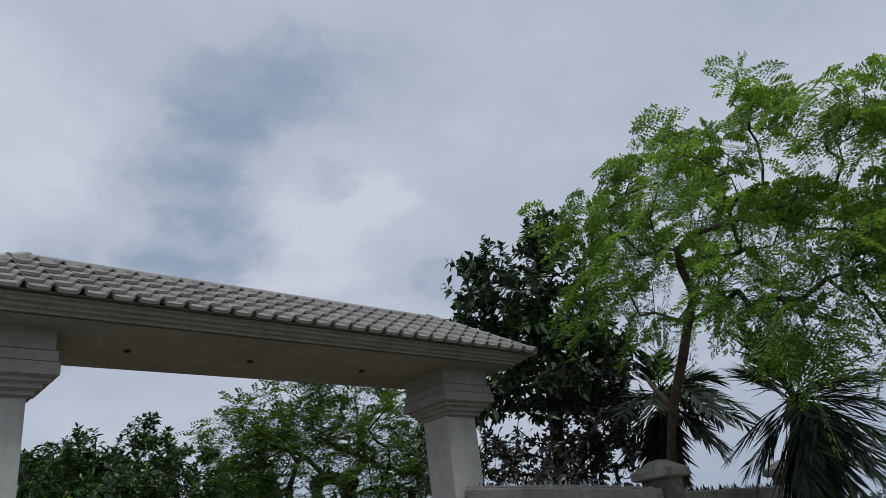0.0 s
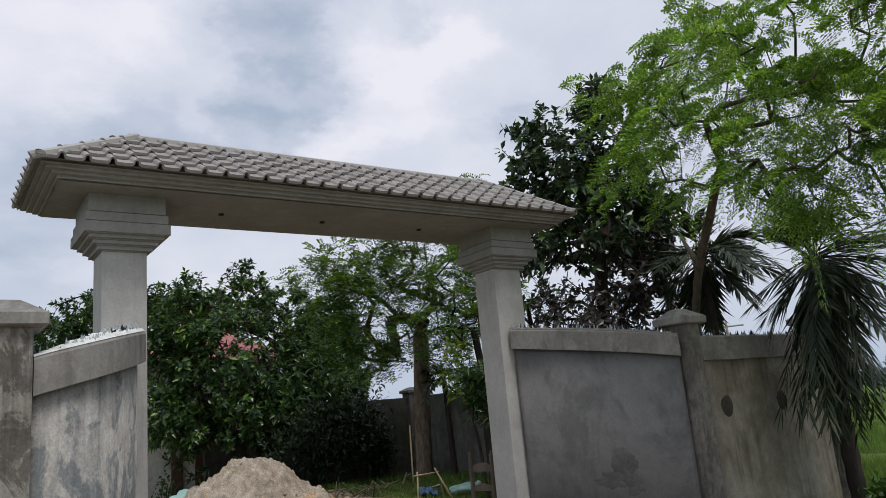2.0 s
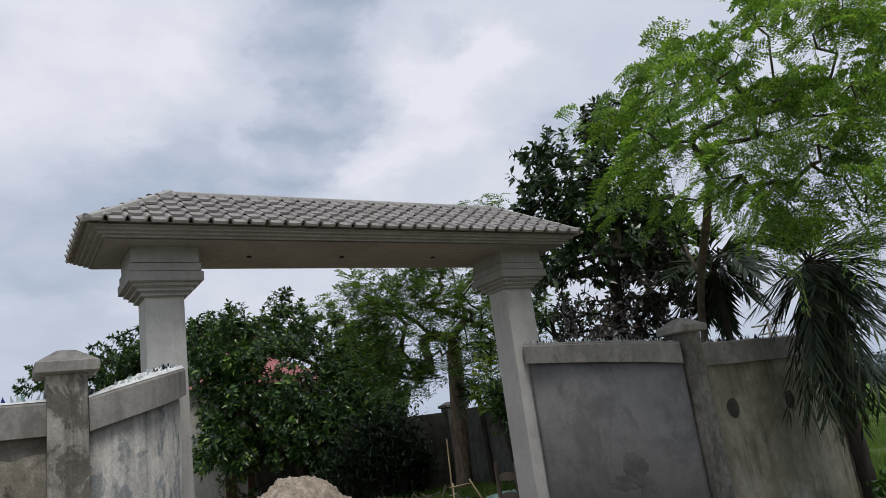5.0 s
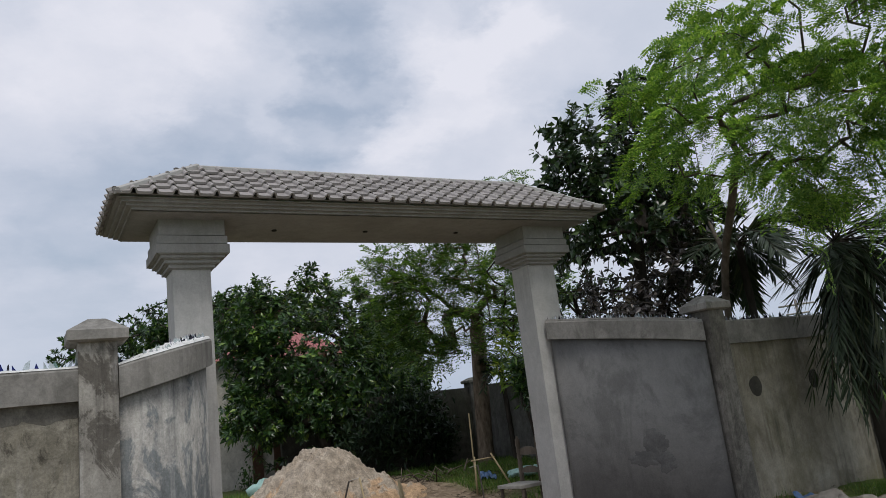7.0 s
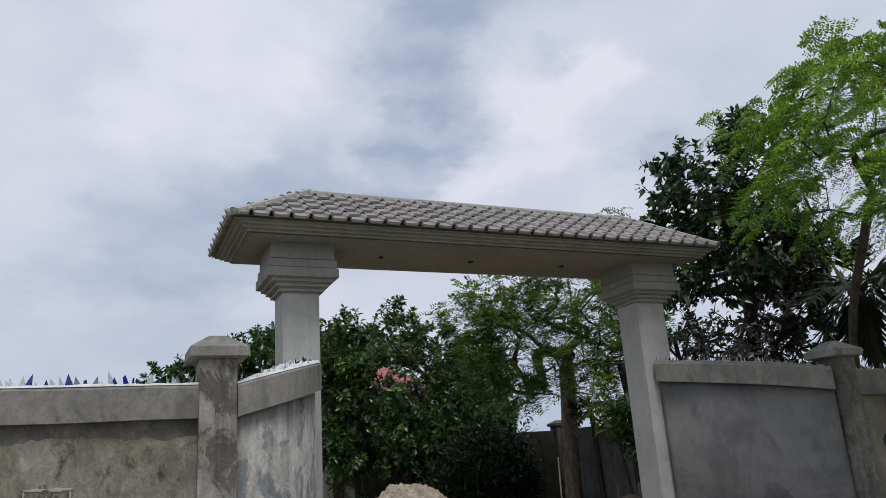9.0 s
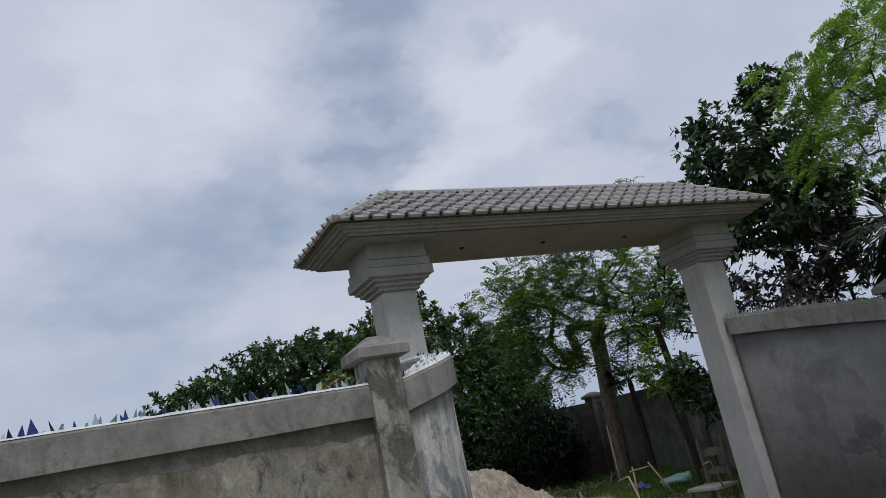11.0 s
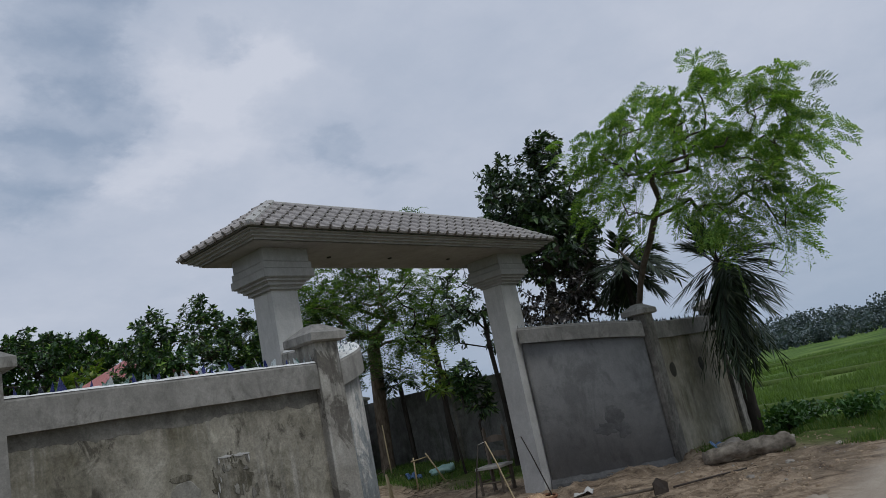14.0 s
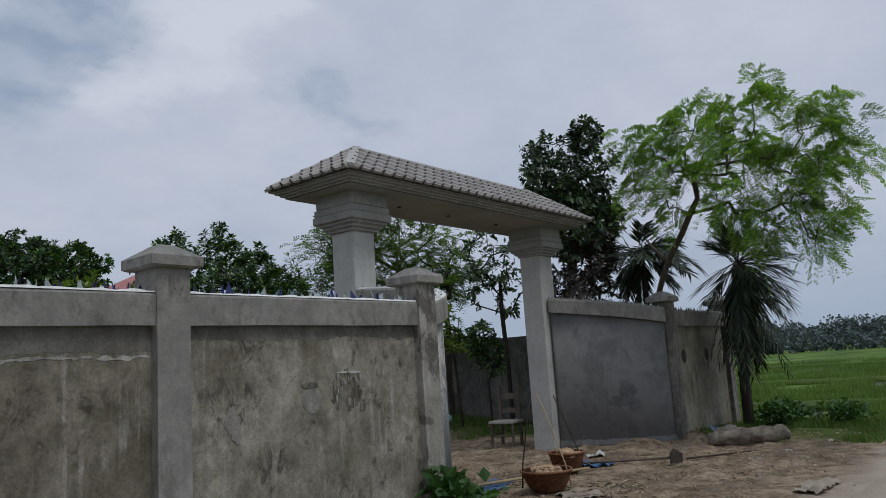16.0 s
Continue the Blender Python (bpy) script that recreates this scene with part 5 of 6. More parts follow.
# trees along the side wall of the yard
tree("yard_tree", "dark slender tree by the yard wall", [(9.6, 11.0, 0.0), (9.55, 11.0, 1.2), (9.5, 10.9, 2.6), (9.4, 10.9, 3.4)],
     [(9.5, 10.9, 4.4, 1.2, 1.0, 1.2), (8.8, 10.8, 3.9, 0.8, 0.8, 0.9), (10.2, 11.0, 3.8, 0.8, 0.8, 1.0)], 85, M_NEEM, M_BARKD, 0.08, 53, "pinnate", 8, 0.09, 0.34, group="trees by the yard wall")
tree("yard_tree", "dark broad-leaved tree by the yard wall", [(9.4, 9.0, 0.0), (9.4, 9.0, 1.5), (9.3, 9.0, 2.8)],
     [(9.2, 9.0, 4.2, 1.0, 0.9, 1.0), (8.6, 9.0, 3.6, 0.6, 0.6, 0.8), (9.9, 9.1, 3.4, 0.7, 0.7, 0.9)], 80, M_JACK, M_BARKD, 0.06, 52, per_tip=13, size=0.17, spread=0.2, wide=0.42, group="trees by the yard wall")
tree("sapling", "thin sapling with yellow-green leaves", [(8.6, 9.9, 0.0), (8.5, 9.9, 1.0), (8.25, 9.8, 2.0)],
     [(8.25, 9.8, 2.6, 0.5, 0.5, 0.7), (7.9, 9.8, 2.2, 0.45, 0.4, 0.45), (8.5, 9.7, 2.1, 0.4, 0.4, 0.5)], 40, M_YOUNG, M_BARKD, 0.03, 51, per_tip=12, size=0.2, spread=0.18, wide=0.3)
tree("sapling", "small dark-leaved sapling behind the gate column", [(7.6, 8.3, 0.0), (7.58, 8.3, 0.7), (7.55, 8.3, 1.2)],
     [(7.55, 8.3, 1.8, 0.5, 0.5, 0.65), (7.8, 8.2, 1.5, 0.35, 0.35, 0.4), (7.4, 8.3, 2.2, 0.35, 0.35, 0.4)], 60, M_MANGO, M_BARKD, 0.028, 54, per_tip=14, size=0.2, spread=0.18, wide=0.32)


def frond(rng, base, way, length, droop, n, blade, rachis_V, rachis_F, arr, spread=0.8):
    """One feather-palm frond: a drooping rib with stiff blades on both sides."""
    base, way = np.array(base, float), unit(np.array(way, float))
    side = unit(np.cross(way, (0, 0, 1.0)))
    pts = []
    for i in range(9):
        f = i / 8
        pts.append(base + way * length * f * (1 - 0.25 * droop * f) - np.array([0, 0, 1]) * length * droop * f * f)
    for k in range(n):
        f = 0.18 + 0.82 * k / n
        i = min(7, int(f * 8))
        p = pts[i] + (pts[i + 1] - pts[i]) * (f * 8 - i)
        d = unit(pts[i + 1] - pts[i])
        for sgn in (-1, 1):
            v = unit(side * sgn * spread + d * 0.9 + np.array([0, 0, rng.uniform(-0.35, 0.25)]) + rng.normal(size=3) * 0.08)
            arr.append((p, v, unit(np.cross(d, side)) + rng.normal(size=3) * 0.3, blade * (1.1 - 0.55 * f) * rng.uniform(0.8, 1.15)))
    for i in range(8):
        k = len(rachis_V)
        r0, r1 = 0.014 * (1 - i / 9), 0.014 * (1 - (i + 1) / 9)
        up_ = np.array([0, 0, 1.0])
        for p, r in ((pts[i], r0), (pts[i + 1], r1)):
            rachis_V.extend([p + side * r, p - side * r * 0.5 + up_ * r, p - side * r * 0.5 - up_ * r])
        rachis_F.extend([(k, k + 1, k + 4, k + 3), (k + 1, k + 2, k + 5, k + 4), (k + 2, k, k + 3, k + 5)])


def palm(name, label, trunk, r, fronds, seed, blade=0.4, n=26, width=0.03, spread=0.8):
    rng = np.random.default_rng(seed)
    ob = thing(name, label, "palm", at=tuple(trunk[0]))
    bm = bmesh.new()
    pts, rad = [], []
    for a, b in zip(trunk[:-1], trunk[1:]):
        for k in range(8):
            f = k / 8
            pts.append(Vector(a).lerp(Vector(b), f))
            rad.append(r * (1.0 + 0.12 * (k % 2)) * (1.15 if not pts[1:] else 1.0))
    pts.append(Vector(trunk[-1])); rad.append(r * 0.8)
    tube(bm, pts, rad, 9)
    part("trunk", bm, M_BARKD, ob, smooth=True)
    RV, RF, arr = [], [], []
    crown = np.array(trunk[-1])
    for az, el, length, droop in fronds:
        w = (math.cos(radians(el)) * math.sin(radians(az)), math.cos(radians(el)) * math.cos(radians(az)), math.sin(radians(el)))
        frond(rng, crown + rng.normal(size=3) * 0.03, w, length, droop, n, blade, RV, RF, arr, spread)
    data_part("rib", np.array(RV), RF, M_BARKD, ob)
    P, D, N, L = (np.array([a[k] for a in arr]) for k in range(4))
    V, F = leaves(P, D, N, L, np.full(len(L), width), 0.15, 0.08)
    data_part("crown", V, F, M_PALM, ob)
    return ob


_r = random.Random(6)
date_fronds = [(_r.uniform(0, 360), _r.uniform(25, 80), _r.uniform(0.7, 1.1), _r.uniform(0.05, 0.35)) for _ in range(14)]
date_fronds += [(_r.uniform(70, 210), _r.uniform(-60, 25), _r.uniform(0.8, 1.35), _r.uniform(0.02, 0.25)) for _ in range(26)]
date_fronds += [(_r.uniform(230, 340), _r.uniform(-70, 0), _r.uniform(0.6, 1.0), _r.uniform(0.1, 0.35)) for _ in range(10)]
date_fronds += [(_r.uniform(0, 360), _r.uniform(-86, -60), _r.uniform(1.3, 2.3), 0.04) for _ in range(40)]
palm("date_palm", "date palm with drooping dark fronds in front of the wall", [(9.52, 3.42, -0.05), (9.36, 3.35, 1.2), (9.1, 3.2, 2.2), (8.87, 3.06, 3.2)], 0.1, date_fronds, 61, 0.55, 15, 0.036, 0.42)
_r = random.Random(7)
palm("palmyra_palm", "slim dark palm standing behind the boundary wall", [(10.3, 5.6, 0.0), (10.25, 5.6, 1.6), (10.2, 5.6, 3.85)], 0.06,
     [(_r.uniform(0, 360), _r.uniform(-5, 55), _r.uniform(1.2, 1.7), _r.uniform(0.35, 0.6)) for _ in range(19)] + [(_r.uniform(0, 360), _r.uniform(-70, -20), 0.9, 0.4) for _ in range(9)], 62, 0.55, 28, 0.045, 0.6)
palm("areca_palm", "slender areca palm by the yard wall", [(9.85, 12.7, 0.0), (9.8, 12.7, 1.2), (9.75, 12.7, 2.5)], 0.06,
     [(_r.uniform(0, 360), _r.uniform(10, 70), _r.uniform(0.8, 1.2), _r.uniform(0.4, 0.7)) for _ in range(11)], 63, 0.35, 20, 0.04)


def shrub(name, label, x, y, z, r, h, seed, mat=M_SHRUB, size=0.13, n=420, wide=0.6, category="shrub"):
    rng = np.random.default_rng(seed)
    ob = thing(name, label, category, at=(x, y, z))
    bm = bmesh.new()
    stems = []
    for k in range(9):
        a, t = rng.uniform(0, 6.28), rng.uniform(0.3, 1.0)
        q = (x + r * t * math.cos(a), y + r * t * math.sin(a), z + h * rng.uniform(0.5, 0.95))
        mid = (lerp(x, q[0], 0.4), lerp(y, q[1], 0.4), lerp(z, q[2], 0.6))
        tube(bm, [(x, y, z - 0.05), mid, q], [0.012, 0.008, 0.004], 5)
        stems.append((mid, q))
    part("stem", bm, M_BARKD, ob)
    idx = rng.integers(0, 9, n)
    f = rng.random(n)[:, None]
    A, B = np.array([s[0] for s in stems])[idx], np.array([s[1] for s in stems])[idx]
    P = A + (B - A) * f + rng.normal(size=(n, 3)) * (r * 0.28, r * 0.28, h * 0.14)
    P[:, 2] = np.maximum(P[:, 2], z + 0.02)
    D = unit(rng.normal(size=(n, 3)) + np.array([0, 0, 0.1]) + unit(P - np.array([x, y, z])) * 0.7)
    L = size * rng.uniform(0.6, 1.25, n)
    V, F = leaves(P, D, unit(rng.normal(size=(n, 3)) * 0.5 + np.array([0, 0, 1.0])), L, L * wide, 0.15, 0.15)
    data_part("foliage", V, F, mat, ob)
    return ob


shrub("broadleaf_weed", "broad-leaved green weed at the foot of the pier", 0.1, 3.32, 0.0, 0.34, 0.46, 71, size=0.17, n=300, wide=0.75)
shrub("broadleaf_weed", "small green weed at the foot of the wall", -2.35, 3.4, 0.0, 0.2, 0.2, 72, size=0.12, n=60, wide=0.75)
shrub("broadleaf_weed", "small green weed at the foot of the wall", -1.4, 3.45, 0.0, 0.16, 0.17, 73, size=0.11, n=50, wide=0.75)
shrub("low_bush", "low dark green bush beside the palm", 9.45, 2.85, 0.0, 0.45, 0.45, 74, n=520, size=0.14)
shrub("low_bush", "low dark green bush on the grass verge", 9.6, 1.7, 0.0, 0.4, 0.4, 75, n=420, size=0.14)
shrub("low_bush", "low green bush below the wall end", 10.8, 3.1, -0.1, 0.5, 0.4, 76, n=500, size=0.14)
# bushes added to fill the shaded void below the canopy with dark leaves
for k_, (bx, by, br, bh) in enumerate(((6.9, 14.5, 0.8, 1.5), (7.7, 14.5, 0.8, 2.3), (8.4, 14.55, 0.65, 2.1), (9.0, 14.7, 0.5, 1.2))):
    shrub("shade_bush", "bush added in front of the back wall, leaves darkened for canopy shade", bx, by, 0.25, br, bh, 110 + k_, mat=M_BUSH_SHADED, n=1300, size=0.19, wide=0.32)
shrub("rose_bush", "thin flowering bush by the house", 4.4, 16.5, 0.0, 0.35, 1.0, 77, n=220, size=0.1)


def blades(name, label, xy, z_of, h, w, seed, mat, lean=0.35, parent=None):
    """Grass: single blades standing on the ground."""
    rng = np.random.default_rng(seed)
    n = len(xy)
    z = np.array([z_of(a, b) for a, b in xy])
    P = np.column_stack((xy, z - 0.01))
    a = rng.uniform(0, 6.28, n)
    H = h * rng.uniform(0.5, 1.2, n)
    tilt = rng.normal(size=(n, 2)) * lean * H[:, None]
    side = np.column_stack((np.cos(a), np.sin(a), np.zeros(n))) * w / 2
    tip = P + np.column_stack((tilt, H))
    V = np.stack((P - side, P + side, tip), 1).reshape(-1, 3)
    F = np.arange(n * 3).reshape(-1, 3)
    return data_part(name, V, F, mat, None, label, kind="stuff")


def scatter(seed, n, x0, x1, y0, y1, thresh=-0.1, freq=0.8):
    rng = np.random.default_rng(seed)
    xy = np.column_stack((rng.uniform(x0, x1, n), rng.uniform(y0, y1, n)))
    keep = [noise.noise((a * freq, b * freq, seed)) > thresh for a, b in xy]
    return xy[np.array(keep)]


blades("verge_grass", "rough green grass on the roadside verge", scatter(81, 26000, 7.2, 14.0, 0.75, 3.6), ground_z, 0.13, 0.012, 81, M_GRASS)
blades("yard_grass", "green grass inside the yard", np.concatenate((scatter(82, 16000, 7.1, 10.2, 8.6, 14.8, -0.2), scatter(85, 7000, 2.0, 4.6, 9.0, 15.5, -0.2))), ground_z, 0.13, 0.014, 82, M_GRASS)
blades("wall_foot_grass", "weeds along the foot of the wall", scatter(83, 2600, -6.0, 0.0, 3.3, 3.72, 0.1, 1.5), ground_z, 0.1, 0.01, 83, M_GRASS)
_rng = np.random.default_rng(84)
_x = 12.0 + 60 * _rng.random(110000) ** 1.6
_y = 1.9 + (_x + 6) * 0.5 * _rng.random(110000)
_k = np.array([noise.noise((a * 0.16 + 2.0, b * 0.5, 0.4)) < 0.22 for a, b in zip(_x, _y)])
blades("rice_plants", "young bright green rice plants in the wet field", np.column_stack((_x, _y))[_k], ground_z, 0.3, 0.035, 84, M_PADDY, 0.3)

# field banks
for k_, (bx, by0, by1) in enumerate(((19.0, 1.8, 20.0), (33.0, 1.5, 40.0), (58.0, 2.0, 60.0))):
    bm = bmesh.new()
    path = [(bx + 0.6 * noise.noise((i * 0.3, k_, 0)), lerp(by0, by1, i / 24)) for i in range(25)]
    sweep(bm, path, lambda i: [(0.5, FIELD_Z - 0.05), (0.25, FIELD_Z + 0.22), (-0.25, FIELD_Z + 0.2), (-0.5, FIELD_Z - 0.05)])
    bank = tagged(part("field_bank", bm, M_BANK, None, "low grassy earth bank between rice fields", True), category="bank", kind="structure")


def woods(seed, n, dist, spread, a0, a1, h, leaf_n, size, mat, name, label):
    """A far belt of trees, crown by crown."""
    rng = np.random.default_rng(seed)
    Ps, Ls = [], []
    for k in range(n):
        a = radians(rng.uniform(a0, a1))
        d = dist * rng.uniform(1 - spread, 1 + spread)
        c = np.array([d * math.sin(a), d * math.cos(a), 0])
        hh = h * rng.uniform(0.4, 1.25)
        r = hh * rng.uniform(0.38, 0.6)
        v = rng.normal(size=(leaf_n, 3))
        v = unit(v) * rng.uniform(0.6, 1.0, (leaf_n, 1))
        p = c + v * (r, r, hh * 0.5) + np.array([0, 0, hh * 0.52 + FIELD_Z])
        Ps.append(p); Ls.append(size * rng.uniform(0.6, 1.3, leaf_n))
    P, L = np.concatenate(Ps), np.concatenate(Ls)
    V, F = leaves(P, unit(rng.normal(size=P.shape)), unit(rng.normal(size=P.shape) + np.array([0, 0, 0.7])), L, L * 0.8)
    data_part(name, V, F, mat, None, label, kind="stuff")


# both belts take the leaf colour with distance haze painted in
woods(91, 170, 230, 0.12, 50, 100, 7.2, 420, 0.75, M_FAR_HAZED, "far_woods", "belt of trees beyond the rice fields, haze tinted into the leaf colour")
woods(92, 120, 150, 0.05, 55, 97, 3.4, 70, 0.75, M_FAR_HAZED, "far_bushes", "row of low palms and bushes along the field edge")
tree("rain_tree", "broad flat-crowned dark tree far behind the yard", [(10, 43, 0), (10, 43, 3.5), (10, 43, 5.5)],
     [(10, 43, 8.4, 6.5, 4.5, 2.2), (4.2, 43, 7.2, 3.6, 3, 1.6), (14, 43, 8.8, 2.6, 2.6, 1.9), (11.5, 43, 9.5, 2.6, 2.5, 1.1)], 1000, M_MANGO, M_BARKD, 0.5, 93, per_tip=26, size=0.3, spread=0.5, wide=0.5, step=1.2, tip_r=0.02)
tree("garden_tree", "small light green tree in front of the far one", [(8.9, 30, -0.4), (8.9, 30, 1.5), (8.9, 30, 3.5)],
     [(8.9, 30, 5.4, 1.4, 1.3, 1.3), (8.0, 30, 4.8, 1.1, 1.1, 1.1)], 110, M_YOUNG, M_BARKD, 0.12, 94, per_tip=16, size=0.36, spread=0.4, wide=0.4, step=0.8)
tree("roadside_tree", "large leafy tree further along the road", [(48, 1.0, -0.3), (48, 1.1, 2.6), (48, 1.3, 5.2)],
     [(48, 2.3, 8.5, 3.0, 1.9, 3.2), (48.3, 0.3, 8.0, 3.0, 2.4, 2.8)], 330, M_MANGO, M_BARKD, 0.35, 95, per_tip=18, size=0.7, spread=0.7, wide=0.4, step=1.2, tip_r=0.02)

# ---- things in the yard and by the gate ----


def lump(bm, cx, cy, cz, rx, ry, rz, seed, sub=2, rough=0.25, flat=True):
    """A rough stone or bag: a ball pushed about by noise, its foot flattened."""
    r = bmesh.ops.create_icosphere(bm, subdivisions=sub, radius=1.0)
    for v in r["verts"]:
        d = 1 + rough * noise.noise(v.co * 1.6 + Vector((seed, seed * 0.7, 0))) + rough * 0.5 * noise.noise(v.co * 4 + Vector((0, seed, 3)))
        p = v.co * d
        v.co = (cx + p.x * rx, cy + p.y * ry, cz + (max(p.z, -0.35) if flat else p.z) * rz)
    return bm


# sand heap
def sand_heap(cx, cy, r, h):
    ob = thing("sand_heap", "heap of pale building sand in the yard", "sand heap", at=(cx, cy, 0))
    bm = bmesh.new()
    rings, seg = 64, 150
    prev = None
    top = None
    for i in range(rings + 1):
        f = i / rings
        ring = []
        for k in range(seg):
            a = 2 * math.pi * k / seg
            rr = r * f * (1 + 0.1 * noise.noise((math.cos(a) * 1.2, math.sin(a) * 1.2, 4)))
            x_, y_ = cx + rr * math.cos(a) * 1.15, cy + rr * math.sin(a)
            z_ = h * (1 - f) ** 1.15 * (1.0 if f > 0.12 else 0.98) + h * 0.1 * math.exp(-((f - 0.25) / 0.2) ** 2) - 0.05 * f
            z_ += 0.13 * noise.noise((x_ * 2.1, y_ * 2.1, 0)) + 0.08 * noise.noise((x_ * 6, y_ * 6, 2)) + 0.06 * noise.noise((x_ * 13, y_ * 13, 2)) + 0.038 * noise.noise((x_ * 27, y_ * 27, 6))
            z_ = min(z_, h * (0.985 + 0.02 * noise.noise((x_ * 3, y_ * 3, 8))))
            if f == 1:
                z_ = -0.1
            ring.append(bm.verts.new((x_, y_, z_ + ground_z(x_, y_) * f)))
            if i == 0:
                break
        if i == 0:
            top = ring[0]
        elif prev is None:
            for k in range(seg):
                bm.faces.new((top, ring[k], ring[(k + 1) % seg]))
            prev = ring
        else:
            for k in range(seg):
                bm.faces.new((prev[k], ring[k], ring[(k + 1) % seg], prev[(k + 1) % seg]))
            prev = ring
    part("sand", bm, M_SAND, ob, smooth=True)
    bm = bmesh.new()
    rnd = random.Random(3)
    for k in range(190):
        a, f = rnd.uniform(0, 6.28), rnd.uniform(0.05, 1.0)
        x_, y_ = cx + r * f * math.cos(a) * 1.15, cy + r * f * math.sin(a)
        s_ = rnd.uniform(0.01, 0.03)
        lump(bm, x_, y_, h * (1 - f) ** 1.15 + 0.05, s_, s_, s_ * 0.8, k, 1, 0.3, False)
    part("clods", bm, M_SAND, ob, "loose clods", True, "stuff")


sand_heap(4.5, 11.3, 1.75, 1.26)

# house beyond the yard
house = thing("house", "beige house with red tin hip roof, half hidden by trees", "house", at=(5.6, 20.5, 0))
bm = bmesh.new()
box(bm, 3.6, 7.6, 18.4, 22.6, -1.4, 3.25, 0.02)
part("wall", bm, M_HOUSE, house)
bm = bmesh.new()
stack(bm, 5.6, 20.5, [(2.4, 2.4, 3.2), (2.4, 2.4, 3.26), (0.1, 0.1, 4.6)])
roof_h = part("roof", bm, M_TIN, house, "faded red corrugated tin roof")
for k in range(25):
    x_ = 3.28 + k * 0.193
    f_ = 1 - abs(x_ - 5.6) / 2.4
    for p_, q_ in (((x_, 18.1, 3.27), (x_, lerp(18.1, 20.4, f_), lerp(3.27, 4.58, f_))), ((3.2, x_ + 14.9, 3.27), (lerp(3.2, 5.5, f_), x_ + 14.9, lerp(3.27, 4.58, f_)))):
        bm = bmesh.new()
        tube(bm, [p_, q_], 0.022, 5)
        part("rib", bm, M_TIN, roof_h)
for dx in (4.55, 5.15):
    bm = bmesh.new()
    box(bm, dx, dx + 0.28, 18.32, 18.398, -0.45, 1.75, 0.008)
    part("door", bm, M_DOOR, house, "brown wooden door leaf")

house.location += Vector((0.5, 0.0, 0.45))

# yard odds and ends
def sack(name, label, x, y, r, mat, seed, h=0.7):
    ob = thing(name, label, "sack", at=(x, y, ground_z(x, y)))
    bm = bmesh.new()
    lump(bm, x, y, ground_z(x, y) + r * h * 0.33, r, r * 0.8, r * h, seed, 3, 0.4)
    part("sack_body", bm, mat, ob, smooth=True)
    bm = bmesh.new()
    lump(bm, x + r * 0.7, y - r * 0.2, ground_z(x, y) + r * h * 0.75, r * 0.22, r * 0.18, r * 0.25, seed + 3, 2, 0.4, False)
    part("sack_neck", bm, mat, ob, smooth=True)
    return ob


sack("cement_sack", "pale green woven sack on the grass by the house", 4.3, 14.6, 0.36, M_TEAL, 1)
sack("cement_sack", "grey woven sack leaning on others", 4.75, 14.9, 0.34, M_STONE, 2, 0.9)
sack("cement_sack", "flat pale green woven sack on the grass", 8.6, 10.6, 0.34, M_TEAL, 3, 0.4)


def sheet(name, label, x, y, w, d, mat, seed, lift=0.05, z=None):
    """A crumpled sheet lying on the ground: two-sided, with folds."""
    ob = thing(name, label, "sheet", at=(x, y, ground_z(x, y)))
    bm = bmesh.new()
    n = 18
    ang = seed * 1.3
    rows = []
    for layer in (0.0, -0.006):
        grid_ = []
        for j in range(n + 1):
            row = []
            for i in range(n + 1):
                u, v = (i / n - 0.5) * w * (1 + 0.2 * noise.noise((j * 0.3, seed, 0))), (j / n - 0.5) * d * (1 + 0.25 * noise.noise((i * 0.3, seed, 5)))
                px, py = x + u * math.cos(ang) - v * math.sin(ang), y + u * math.sin(ang) + v * math.cos(ang)
                fz = lift * abs(noise.noise((u * 7, v * 7, seed))) * 2 + lift * 0.5 * abs(noise.noise((u * 17, v * 17, seed)))
                row.append(bm.verts.new((px, py, ground_z(px, py) + 0.012 + fz + layer)))
            grid_.append(row)
        rows.append(grid_)
        for j in range(n):
            for i in range(n):
                q = (grid_[j][i], grid_[j][i + 1], grid_[j + 1][i + 1], grid_[j + 1][i])
                bm.faces.new(q if layer == 0 else q[::-1])
    bmesh.ops.recalc_face_normals(bm, faces=bm.faces)
    part("cloth", bm, mat, ob, smooth=True)
    return ob


sheet("plastic_sheet", "crumpled blue plastic sheet in the yard", 7.9, 10.9, 0.34, 0.3, M_BLUE, 2, 0.12)
sheet("plastic_sheet", "torn blue plastic sheet on the soil", 2.15, 4.45, 0.75, 0.3, M_BLUE, 0.1, 0.02)
sheet("plastic_sheet", "dusty dark blue sheet by the basket", 4.1, 4.1, 0.7, 0.4, M_BLUE, 1.1, 0.04)
sheet("plastic_sheet", "scrap of blue sheet behind the log", 7.75, 3.4, 0.36, 0.22, M_BLUE, 2.2, 0.05)
sheet("paper_sack", "flattened pale paper sack on the soil", 3.15, 0.75, 0.8, 0.3, M_WHITE, 2.4, 0.04)
sheet("paper_sack", "torn pale paper sack beside the basket", 1.85, 2.95, 0.7, 0.45, M_WHITE, 3.1, 0.03)
sheet("paper_sack", "scrap of white paper by the wall", 5.2, 4.55, 0.3, 0.2, M_CLOTH, 4.0, 0.05)


def bar(parent, name, pts, r, mat, label="", sides=7, taper=0.8):
    bm = bmesh.new()
    n = len(pts)
    tube(bm, pts, [r * lerp(1, taper, i / (n - 1)) for i in range(n)], sides)
    return part(name, bm, mat, parent, label, True)


